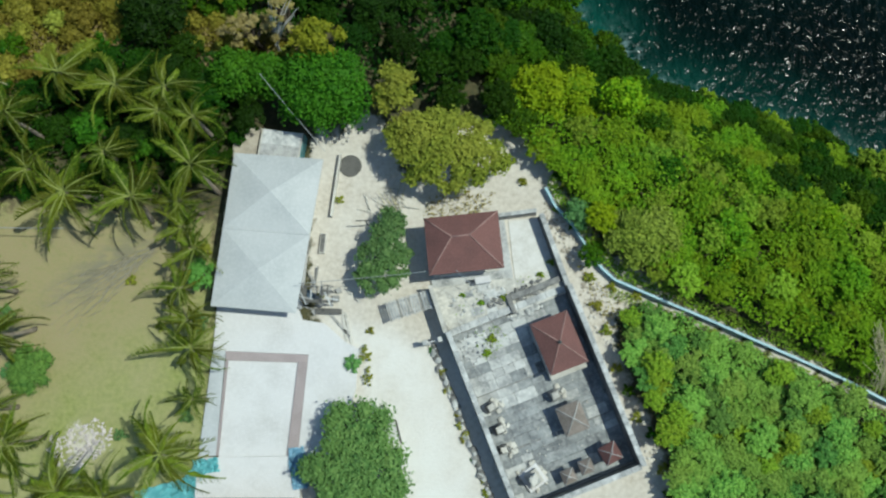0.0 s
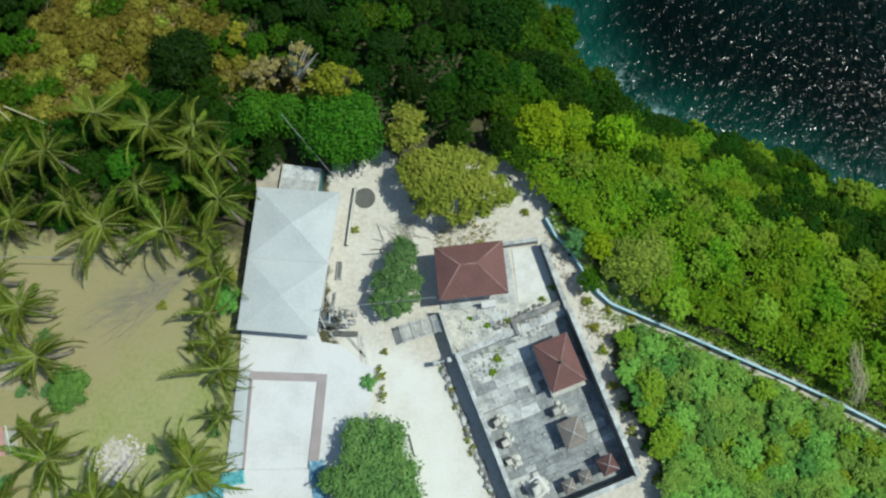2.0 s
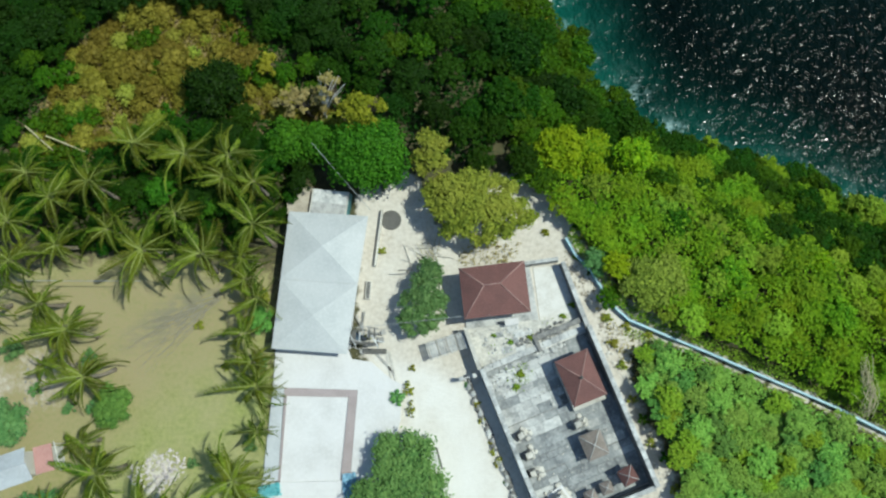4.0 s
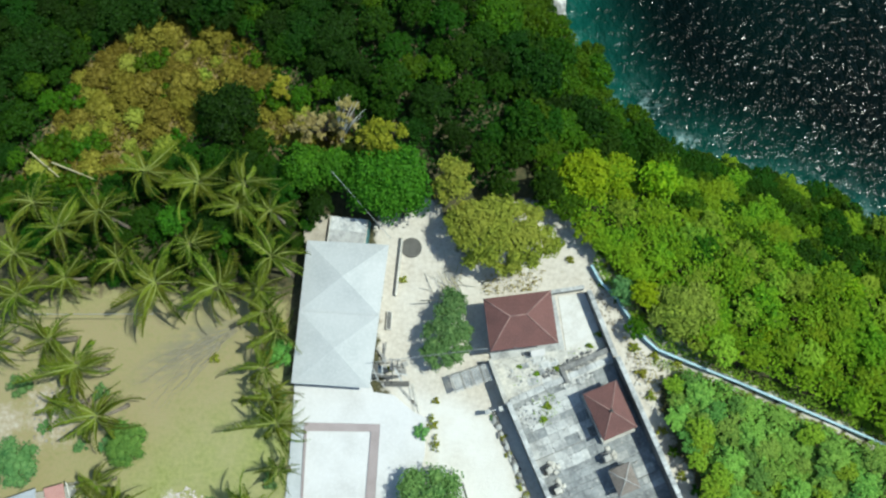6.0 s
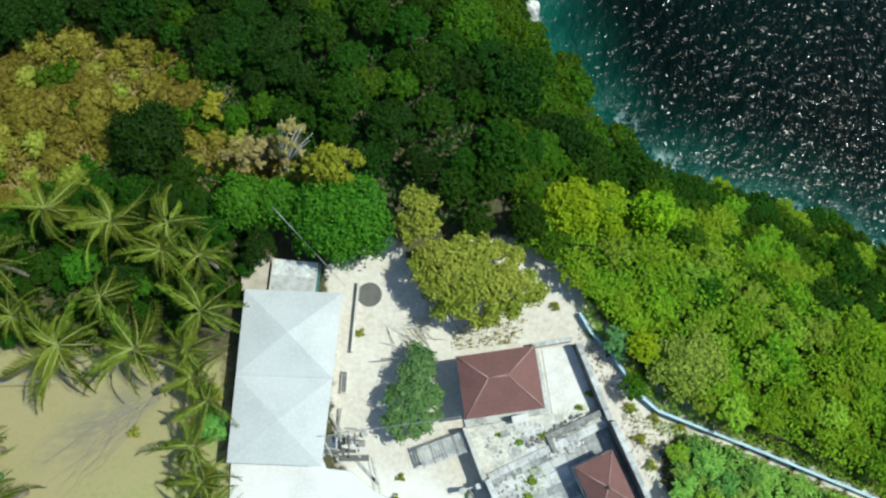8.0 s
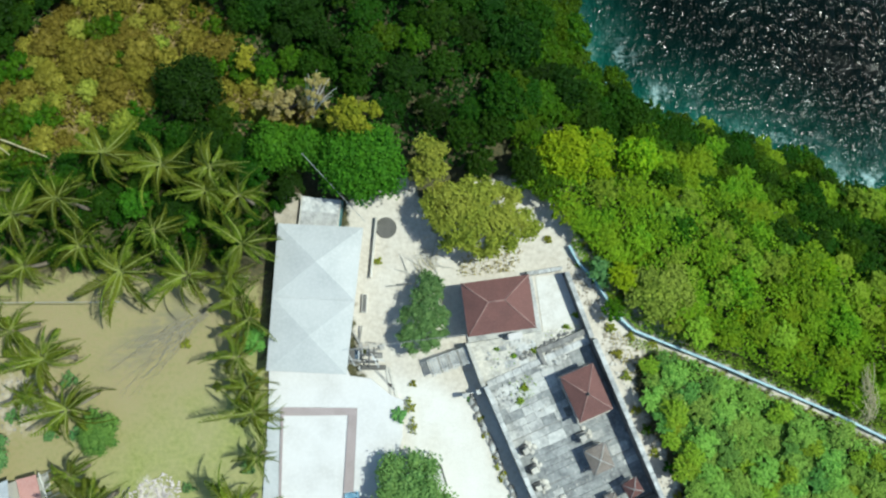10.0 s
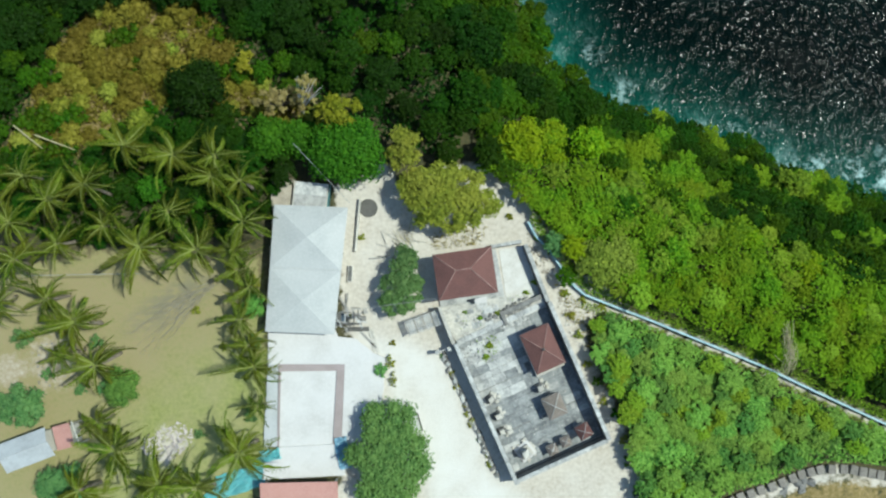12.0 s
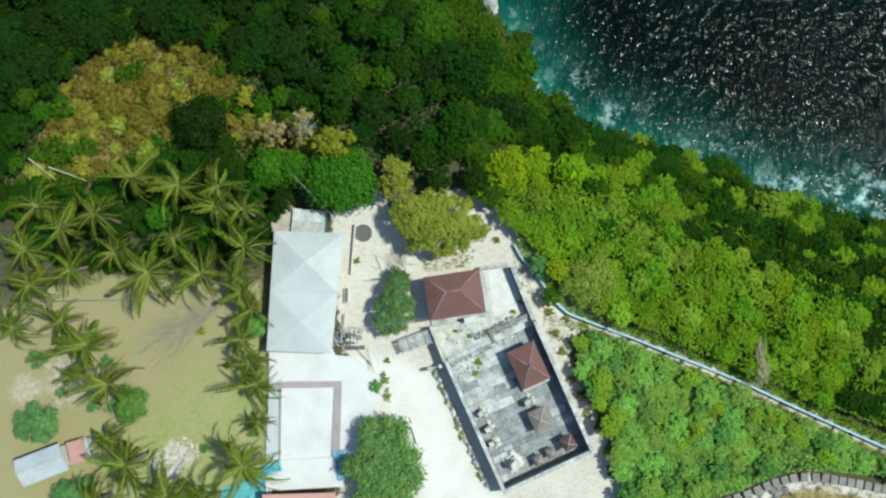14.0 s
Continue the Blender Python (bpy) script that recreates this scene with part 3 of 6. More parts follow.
# single trees and bushes that stand out
def place_tree(x, y, turn=0.0, **k):
    t = build_tree(**k)
    t.matrix_basis = pose(x, y, ground_z(x, y), 0, 0, turn)
    return t


place_tree(0.65, 4.85, -14.0, name="olive_tree", rx=5.5, ry=3.4, h=4.6, leaf="olive", seed=11, lobes=90, per_area=40, size=0.15, fat=0.5, label="broad yellow-olive tree with a spreading uneven crown on sand")
place_tree(-3.8, -2.25, -14.0, name="courtyard_tree", rx=2.1, ry=3.95, h=2.9, leaf="mid", seed=12, lobes=64, per_area=52, size=0.12, fat=0.62, taper=0.38, label="dense dark green tree beside the red tiled pavilion")
place_tree(-8.0, 9.5, name="shade_tree", rx=3.6, ry=3.1, h=5.6, leaf="lush", seed=13, lobes=34, per_area=34, size=0.16, label="tall rounded dark green tree behind the grey roofed house")
place_tree(-5.9, -17.3, name="terrace_tree", rx=3.9, ry=5.6, h=3.5, leaf="sage", seed=14, lobes=90, per_area=44, size=0.13, fat=0.6, label="wide green tree overhanging the white terrace and sandy road")
place_tree(14.5, -1.6, name="olive_bush", rx=3.2, ry=2.4, h=3.0, leaf="straw", seed=15, lobes=44, per_area=42, size=0.14, fat=0.75, label="yellowish olive bush beside the blue railing", category="bush")
place_tree(8.3, 9.5, name="lime_tree", rx=3.9, ry=2.2, h=4.4, leaf="lime", seed=16, lobes=30, per_area=30, size=0.17, label="bright yellow-green tree rising out of the forest")
place_tree(13.8, 9.3, name="yellow_tree", rx=2.0, ry=1.6, h=5.4, leaf="lime", seed=17, lobes=16, per_area=30, size=0.17, label="small yellow-leaved tree in the cliff forest")
place_tree(-8.2, 12.6, name="yellow_topped_tree", rx=2.5, ry=1.7, h=6.6, leaf="gold", seed=18, lobes=26, fat=0.7, per_area=32, size=0.15, label="yellow-green tree with a pale dead top")
place_tree(-2.8, 9.0, name="brown_tree", rx=1.7, ry=2.6, h=4.8, leaf="olive", seed=19, lobes=11, per_area=30, size=0.16, label="brownish olive tree among dark forest trees")
place_tree(-20.8, 16.0, name="round_dark_tree", rx=3.0, ry=2.6, h=4.6, leaf="deep", seed=20, lobes=18, per_area=32, size=0.16, label="round dark green tree on the dry slope")
place_tree(-29.1, -9.9, name="round_bush", rx=1.8, ry=2.0, h=1.9, leaf="jade", seed=21, lobes=44, per_area=60, size=0.09, fat=0.75, label="round clipped green bush on the lawn edge", category="bush")
place_tree(-37.8, -11.0, name="garden_bush", rx=2.6, ry=2.0, h=2.6, leaf="mid", seed=22, lobes=34, per_area=48, size=0.11, fat=0.75, label="dense green garden bush beside the tin roofed hut", category="bush")
place_tree(-34.5, -18.2, name="garden_bush", rx=2.6, ry=2.2, h=2.6, leaf="mid", seed=23, lobes=34, per_area=48, size=0.11, fat=0.75, label="dense green garden bush below the tin roofed hut", category="bush")
place_tree(-5.35, -9.3, name="terrace_shrub", rx=0.5, ry=0.8, h=0.6, leaf="gold", seed=24, lobes=14, per_area=60, size=0.08, fat=0.6, label="thin yellow-green shrub at the edge of the white terrace", category="shrub")
place_tree(-5.2, -10.9, name="terrace_shrub", rx=0.4, ry=0.9, h=0.5, leaf="olive", seed=34, lobes=12, per_area=60, size=0.08, fat=0.6, label="thin yellow-green shrub on sand beside the terrace", category="shrub")
place_tree(-6.2, -9.95, name="terrace_shrub", rx=0.75, ry=0.75, h=0.8, leaf="sage", seed=25, lobes=16, per_area=70, size=0.08, fat=0.7, label="small pale green shrub on the white terrace", category="shrub")
place_tree(-16.6, 18.2, name="yellow_shrub", rx=1.1, ry=1.4, h=3.0, leaf="gold", seed=35, lobes=12, per_area=34, size=0.15, fat=0.8, label="yellow shrub beside the round dark tree", category="shrub")
place_tree(-25.3, 7.5, name="bright_bush", rx=1.7, ry=1.5, h=3.2, leaf="lush", seed=36, lobes=20, per_area=38, size=0.14, fat=0.8, label="bright green bush among the palms", category="bush")
place_tree(-21.8, 6.6, name="bright_bush", rx=2.0, ry=1.6, h=2.8, leaf="lush", seed=37, lobes=20, per_area=38, size=0.14, fat=0.8, label="dense green bush between palms and house", category="bush")
place_tree(14.6, -10.8, name="yellow_bush", rx=1.3, ry=1.5, h=2.9, leaf="spring", seed=38, lobes=22, per_area=46, size=0.12, fat=0.7, label="yellow-green bush in the thicket beside the temple wall", category="bush")
place_tree(23.1, -15.8, name="yellow_bush", rx=1.1, ry=1.2, h=2.7, leaf="spring", seed=39, lobes=18, per_area=46, size=0.12, fat=0.7, label="yellow-green bush in the lower thicket", category="bush")
place_tree(-17.0, -3.5, name="hedge_bush", rx=1.15, ry=1.3, h=2.4, leaf="jade", seed=26, lobes=22, per_area=46, size=0.13, fat=0.75, label="bright green leafy bush against the grey roofed house", category="bush")

place_tree(-12.2, 11.0, name="shade_tree", rx=2.0, ry=1.7, h=4.4, leaf="lush", seed=28, lobes=26, per_area=34, size=0.16, label="dark green tree leaning over the annex roof")
place_tree(-14.6, 11.2, name="shade_tree", rx=2.0, ry=2.0, h=4.0, leaf="lush", seed=29, lobes=24, per_area=34, size=0.16, label="low green tree between palms and annex")
place_tree(-13.4, 14.2, name="withered_tree", rx=3.0, ry=1.5, h=4.8, leaf="bleached", seed=30, lobes=18, per_area=26, size=0.15, fat=0.7, label="withered pale tan tree with sparse leaves")
place_tree(-10.9, 14.6, name="withered_tree", rx=1.1, ry=1.7, h=6.4, leaf="bleached", seed=31, lobes=12, per_area=24, size=0.15, fat=0.7, label="bare-topped pale withered tree behind the yellow tree")
place_tree(10.75, -2.75, name="rail_bush", rx=1.0, ry=1.15, h=2.0, leaf="moss", seed=40, lobes=18, per_area=46, size=0.11, fat=0.8, label="dark green bush in the bend of the parapet", category="bush")
place_tree(9.9, 0.2, name="rail_bush", rx=1.1, ry=1.3, h=2.2, leaf="mid", seed=32, lobes=12, per_area=44, size=0.12, label="dark green bush leaning over the parapet bend", category="bush")

place_tree(34.6, 5.0, name="cliff_edge_tree", rx=2.4, ry=1.9, h=4.6, leaf="haze", seed=33, lobes=40, per_area=30, size=0.16, fat=0.5, label="pale-topped tree standing on the cliff edge over the sea")

# forest and scrub
forest_kinds = []
for k, (rx, ry, h, leaf, n) in enumerate(((1.6, 1.45, 2.6, "green", 42), (1.9, 1.6, 2.7, "green", 50), (1.3, 1.3, 2.6, "lime", 32), (1.7, 1.5, 2.6, "dusk", 42), (1.5, 1.7, 2.5, "green", 42), (1.6, 1.5, 2.5, "fresh", 42), (1.8, 1.6, 2.6, "fresh", 46), (1.7, 1.5, 2.6, "moss", 42),
                                           (1.4, 1.3, 2.5, "spring", 34), (1.5, 1.4, 2.4, "jade", 36), (1.5, 1.5, 2.4, "haze", 36))):
    kind, words, cat, set_ = {"fresh": ("scrub_bush", "fresh green scrub bush in the thicket beside the temple wall", "bush", "temple scrub"),
                              "dusk": ("cliff_tree", "dark green tree on the slope towards the sea cliff", "tree", "slope trees"),
                              "moss": ("cliff_tree", "olive-green tree on the slope towards the sea cliff", "tree", "slope trees"),
                              "spring": ("scrub_bush", "yellowish spring-green scrub bush in the thicket beside the path", "bush", "temple scrub"),
                              "jade": ("scrub_bush", "deeper green scrub bush in the thicket beside the temple wall", "bush", "temple scrub"),
                              "haze": ("scrub_bush", "dull olive-green scrub bush beside the cliff parapet", "bush", "parapet scrub")}.get(leaf, ("scrub_tree", "leafy yellow-green scrub tree in the cliff thicket", "tree", "cliff scrub"))
    t = build_tree(kind, rx, ry, h, leaf, 40 + k, n, 52, 0.13, words, cat, set_, 0.72, 0.46, up=1.35 if kind == "scrub_bush" else 0.95)
    t.matrix_basis = pose(-150 - 6 * k, -150, 0)
    forest_kinds.append(t)
# dark forest trees; the dimness of the northern edge is in the leaves
big_kinds = []
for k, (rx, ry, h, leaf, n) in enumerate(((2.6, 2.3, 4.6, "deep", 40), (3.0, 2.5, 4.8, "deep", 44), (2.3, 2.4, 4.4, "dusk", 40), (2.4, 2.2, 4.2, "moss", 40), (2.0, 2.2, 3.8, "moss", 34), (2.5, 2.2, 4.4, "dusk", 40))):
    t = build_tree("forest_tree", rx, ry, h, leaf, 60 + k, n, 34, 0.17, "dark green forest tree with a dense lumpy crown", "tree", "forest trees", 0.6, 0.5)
    t.matrix_basis = pose(-190 - 8 * k, -150, 0)
    big_kinds.append(t)
dry_kinds = []
for k, (rx, ry, h, leaf, n) in enumerate(((1.3, 1.1, 1.5, "dry", 16), (1.7, 1.3, 1.8, "dry", 20), (1.1, 1.0, 1.5, "olive", 14), (1.3, 1.2, 1.6, "moss", 9))):
    t = build_tree("dry_shrub", rx, ry, h, leaf, 80 + k, n, 34, 0.12, "brownish yellow dry shrub on the slope", "shrub", "dry slope shrubs")
    t.matrix_basis = pose(-220 - 6 * k, -150, 0)
    dry_kinds.append(t)

EAST = [(7.6, 4.6), (9.6, 1.6), (12.5, -2.6), (16.0, -4.6), (19, -6.2), (30, -11.9), (39, -16.3), (60, -26), (60, 20), (40, 30), (6, 60), (-2, 40), (4, 8)]
SOUTHEAST = [(12.6, -6.9), (16.6, -6.9), (20.2, -8.9), (30.6, -14.5), (38, -18.6), (44, -21.6), (39.5, -21.4), (34.8, -20.5), (32.2, -20.3), (29.6, -20.8), (26.6, -21.7), (23.6, -22.4), (20.5, -24.0), (17.0, -27), (15.8, -21.5), (15.2, -16), (13.2, -9.5)]
NORTH = [(-60, 26), (-36, 24), (-29, 27), (-17, 26), (-13, 20), (-6, 14), (-4.5, 10.5), (0, 8.8), (4, 8), (9, 8), (9, 60), (-60, 60)]
NORTHWEST = [(-22, 6), (-12, 8), (-11, 13), (-16, 12.2), (-22, 12.2), (-26, 9)]
PALM_FLOOR = [(-39, 5.5), (-34, 3.2), (-28, 2.4), (-22, 2.6), (-16.6, 3.6), (-13.6, 7.5), (-15, 11.5), (-24, 12.5), (-32, 10), (-39, 12)]
WESTWOOD = [(-60, 26), (-60, -4), (-46, -2), (-43, 12), (-37, 22)]


def scatter(poly, dmin, seed, tries=9000):
    r = np.random.default_rng(seed)
    poly = np.asarray(poly, float)
    lo, hi = poly.min(0), poly.max(0)
    P = r.uniform(lo, hi, (tries, 2))
    P = P[inside(P, poly) & (inland(P) > 0.2)]
    kept = np.empty((0, 2))
    for p in P:
        if not len(kept) or np.min(np.hypot(*(kept - p).T)) > dmin:
            kept = np.vstack([kept, p])
    return kept


thicket("undergrowth", EAST, 2.6, 52, 0.15, "green", 71, "continuous green undergrowth of the cliff thicket", lambda P: (inland(P) > 8.5 + 2.5 * wobble(P, 0.4, 7)) & (P[:, 1] < 10))
thicket("undergrowth", SOUTHEAST, 1.7, 64, 0.15, "fresh", 72, "continuous green undergrowth beside the temple wall")
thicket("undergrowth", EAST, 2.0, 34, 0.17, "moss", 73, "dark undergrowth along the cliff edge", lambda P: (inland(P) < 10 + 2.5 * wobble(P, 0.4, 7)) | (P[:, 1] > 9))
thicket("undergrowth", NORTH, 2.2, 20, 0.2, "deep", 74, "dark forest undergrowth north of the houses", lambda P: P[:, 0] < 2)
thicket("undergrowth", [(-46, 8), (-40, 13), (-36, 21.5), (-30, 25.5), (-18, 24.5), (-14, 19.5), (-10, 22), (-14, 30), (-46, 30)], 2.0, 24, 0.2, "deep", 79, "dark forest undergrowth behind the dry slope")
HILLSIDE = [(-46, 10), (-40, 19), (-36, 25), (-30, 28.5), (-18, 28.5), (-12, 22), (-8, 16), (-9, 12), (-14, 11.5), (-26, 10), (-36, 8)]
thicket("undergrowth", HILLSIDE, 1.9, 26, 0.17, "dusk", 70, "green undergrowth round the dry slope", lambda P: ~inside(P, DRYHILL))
thicket("dry_growth", DRYHILL, 1.0, 40, 0.15, "dry", 75, "dry yellowish growth covering the slope")
# low growth whose dark leaf colour also holds the shade under the palms
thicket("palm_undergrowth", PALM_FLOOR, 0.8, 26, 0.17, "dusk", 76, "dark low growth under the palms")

VERGE = [tuple(p) for p in RAIL + (0.5, 1.05)] + [tuple(p) for p in (RAIL + (0.12, 0.2))[::-1]]
thicket("verge_grass", VERGE, 0.9, 110, 0.10, "haze", 77, "dry pale grass along the parapet")
thicket("dry_grass", [(-1.2, 0.5), (3.6, 0.7), (4.2, 2.2), (2.0, 2.6), (-0.8, 2.0)], 0.35, 26, 0.11, "bleached", 81, "sparse pale dry grass behind the pavilion")
VERGE2 = [tuple(p) for p in RAIL[5:] + (-0.2, -0.35)] + [tuple(p) for p in (RAIL[5:] + (-0.5, -1.1))[::-1]]
thicket("verge_grass", VERGE2, 0.45, 75, 0.10, "straw", 78, "thin dry grass along the cliff path")

SOLO = np.array([(10.4, 32.5, 2.8), (8.0, 26.0, 1.0), (0.35, 5.2, 3.6), (-7.6, 10, 2.6), (14.1, -1.8, 2.0), (8.3, 9.5, 2.6), (13.8, 9.3, 1.8), (9.2, 29.0, 3.0), (-9.4, 13.9, 2.0), (-12.6, 12.9, 1.6), (-11.4, 9.0, 1.6), (-2.8, 9, 1.6), (-20.8, 16, 2.4), (-16.6, 18.2, 1.0), (-13.4, 14.2, 1.6), (-8.2, 12.6, 1.8)])


def free_of_solo(p, extra=0.0):
    return all(math.hypot(p[0] - x, p[1] - y) > r + extra for x, y, r in SOLO)


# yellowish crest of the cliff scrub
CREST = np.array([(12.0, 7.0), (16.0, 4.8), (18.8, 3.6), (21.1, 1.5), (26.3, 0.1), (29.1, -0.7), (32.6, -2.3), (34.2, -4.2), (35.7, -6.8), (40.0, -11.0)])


def view_span(p):
    return -47 < p[0] < 60 and -32 < p[1] < 44


for p in scatter(EAST, 1.3, 1, 12000):
    if free_of_solo(p) and view_span(p) and float(poly_dist(np.array([p]), RAIL)[0]) > 1.45:
        north = p[1] > 12 and p[0] < 16 or (p[1] > 8 and p[0] < 7)
        edge_d = float(inland(np.array([p]))[0]) + rng.uniform(-2.5, 2.5)
        if north:
            if rng.random() < 0.45:
                continue
            k = big_kinds[int(rng.choice(6, p=(0.05, 0.05, 0.18, 0.44, 0.05, 0.23)))]
        else:
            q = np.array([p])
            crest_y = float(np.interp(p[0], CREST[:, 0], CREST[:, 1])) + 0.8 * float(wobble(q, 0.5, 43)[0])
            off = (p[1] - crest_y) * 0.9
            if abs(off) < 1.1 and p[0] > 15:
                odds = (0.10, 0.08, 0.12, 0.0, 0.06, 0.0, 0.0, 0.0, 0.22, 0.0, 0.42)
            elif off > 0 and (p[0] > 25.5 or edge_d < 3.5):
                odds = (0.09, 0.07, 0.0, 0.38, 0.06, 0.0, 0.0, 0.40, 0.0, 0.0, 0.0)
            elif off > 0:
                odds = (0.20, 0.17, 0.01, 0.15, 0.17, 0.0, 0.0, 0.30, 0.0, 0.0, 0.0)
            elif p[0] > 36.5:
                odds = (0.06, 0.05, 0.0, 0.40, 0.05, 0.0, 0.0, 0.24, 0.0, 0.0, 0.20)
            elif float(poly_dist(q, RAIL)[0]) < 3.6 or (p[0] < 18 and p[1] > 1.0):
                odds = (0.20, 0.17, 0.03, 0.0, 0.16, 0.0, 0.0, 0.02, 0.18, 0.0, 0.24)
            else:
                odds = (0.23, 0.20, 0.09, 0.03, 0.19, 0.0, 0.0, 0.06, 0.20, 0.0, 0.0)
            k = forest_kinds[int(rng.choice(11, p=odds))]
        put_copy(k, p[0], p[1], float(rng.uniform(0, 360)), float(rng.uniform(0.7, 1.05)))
for p in scatter(SOUTHEAST, 1.05, 2):
    if float(poly_dist(np.array([p]), RAIL)[0]) < 1.2 or float(poly_dist(np.array([p]), STAIR)[0]) < 1.6:
        continue
    sunny = float(wobble(np.array([p]), 0.55, 44)[0]) > 0.1
    pick = rng.choice((5, 6, 8, 9), p=(0.30, 0.28, 0.32, 0.10) if sunny else (0.34, 0.34, 0.06, 0.26))
    put_copy(forest_kinds[int(pick)], p[0], p[1], float(rng.uniform(0, 360)), float(rng.uniform(0.55, 0.9)))
# woods filling the dim northwest corner, its darkness put into leaf colour
BACKWOOD = [(-60, 20), (-46, 8), (-40, 13), (-36, 21.5), (-30, 25.5), (-18, 24.5), (-14, 19.5), (-11, 21), (-15, 28), (-30, 31), (-46, 28)]
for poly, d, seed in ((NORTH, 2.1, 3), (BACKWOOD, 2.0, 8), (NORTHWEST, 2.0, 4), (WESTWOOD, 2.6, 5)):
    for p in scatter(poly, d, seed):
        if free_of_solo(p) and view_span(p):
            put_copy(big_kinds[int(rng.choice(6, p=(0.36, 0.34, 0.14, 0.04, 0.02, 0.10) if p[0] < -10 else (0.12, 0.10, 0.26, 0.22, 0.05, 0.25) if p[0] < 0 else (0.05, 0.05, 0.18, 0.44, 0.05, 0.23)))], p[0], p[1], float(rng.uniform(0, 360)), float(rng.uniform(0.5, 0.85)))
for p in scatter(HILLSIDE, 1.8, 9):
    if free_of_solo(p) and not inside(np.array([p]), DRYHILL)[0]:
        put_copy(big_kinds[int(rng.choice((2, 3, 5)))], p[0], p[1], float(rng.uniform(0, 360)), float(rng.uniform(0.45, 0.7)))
# shrubs under the palms, their shade included in the dark leaf colour
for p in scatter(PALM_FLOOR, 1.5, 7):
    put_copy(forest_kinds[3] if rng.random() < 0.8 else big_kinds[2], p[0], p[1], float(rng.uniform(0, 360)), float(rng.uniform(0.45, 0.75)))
for p in scatter(DRYHILL, 1.35, 6):
    if free_of_solo(p, -0.5):
        wet = rng.random() < (0.45 if p[1] < 15.5 and p[0] < -20 else 0.10)
        put_copy(dry_kinds[3] if wet else dry_kinds[int(rng.integers(3))], p[0], p[1], float(rng.uniform(0, 360)), float(rng.uniform(0.6, 1.2)))
for t in forest_kinds + big_kinds + dry_kinds:
    for o in (*t.children_recursive, t):
        bpy.data.objects.remove(o)


# coconut palms
def frond_mesh(length, seed):
    """An arching rib with two rows of folded leaflets that hang from it."""
    r = np.random.default_rng(seed)
    V, F, M = [], [], []
    side_bend = (-0.34, 0.26, 0.10, -0.16, 0.38)[seed % 5]

    def quad(a, b, c, d, m):
        n = len(V)
        V.extend([a, b, c, d])
        F.append((n, n + 1, n + 2, n + 3))
        M.append(m)

    def at(t):
        return Vector((length * (t - 0.20 * t ** 3), length * side_bend * t * t, length * (0.36 * t - 1.0 * t * t)))

    for k in range(10):
        a, b = at(k / 10), at((k + 1) / 10)
        w0, w1 = 0.042 * (1 - k / 10) + 0.012, 0.042 * (1 - (k + 1) / 10) + 0.012
        up = Vector((0, 0, 0.03))
        quad(a + Vector((0, -w0, 0)) + up, a + Vector((0, w0, 0)) + up, b + Vector((0, w1, 0)) + up, b + Vector((0, -w1, 0)) + up, 1)
    n = 24
    for side in (-1, 1):
        for k in range(n):
            t = min(max(0.14 + 0.86 * (k + r.uniform(-0.3, 0.3)) / n, 0.12), 1.0)
            p = at(t)
            ll = length * 0.205 * math.sin(math.pi * min(1, 0.20 + 0.76 * t)) ** 0.7 * r.uniform(0.8, 1.1)
            ahead = 0.65 + 0.7 * t
            d = Vector((ahead, side * 1.0, -0.15 - 0.45 * r.random())).normalized()
            e = Vector((ahead, side * 0.75, -0.9)).normalized()
            w = Vector((0.058, 0, 0.0))
            m = p + d * ll * 0.6
            q = m + e * ll * 0.4
            quad(p - w * 0.7, p + w * 0.7, m + w, m - w, 0)
            quad(m - w, m + w, q + w * 0.12, q - w * 0.12, 0)
    me = bpy.data.meshes.new("frond")
    me.from_pydata([tuple(v) for v in V], [], F)
    me.materials.append(LEAF["palm"])
    me.materials.append(RIB)
    me.polygons.foreach_set("material_index", np.array(M, np.int32))
    return me


FRONDS = [frond_mesh(2.9 + 0.2 * s, s) for s in range(5)]


def palm(x, y, h, size=1.0, seed=0, fronds=20, label="coconut palm with a full crown of long arching fronds"):
    r = np.random.default_rng(900 + seed)
    t = empty("coconut_palm", pose(x, y, ground_z(x, y), 0, 0, 0), label=label, category="palm", group="coconut palms")
    lean = r.uniform(-0.9, 0.9, 2)
    pts = [(-lean[0] * (1 - q) ** 2, -lean[1] * (1 - q) ** 2, h * q - 0.3 * (1 - q)) for q in (0, 0.2, 0.45, 0.7, 0.9, 1.0)]
    bm = bmesh.new()
    tube(bm, pts, [0.24, 0.17, 0.14, 0.12, 0.13, 0.10], 8)
    part("trunk", bm, PALM_BARK, t, smooth=True)
    for k in range(fronds):
        tier = k / fronds
        f = new("frond", FRONDS[int(r.integers(5))])
        f.parent = t
        pitch = 46 - 66 * tier + r.uniform(-20, 20)
        s = size * (0.80 + 0.25 * math.sin(math.pi * min(1, tier + 0.25))) * r.uniform(0.62, 1.10)
        f.matrix_basis = pose(0, 0, h - 0.05) @ pose(0, 0, 0, 0, -pitch, 137.5 * k + r.uniform(-34, 34)) @ pose(0, 0, 0, float(r.uniform(-42, 42)), 0, 0) @ Matrix.Diagonal((s, s, s, 1))
    return t


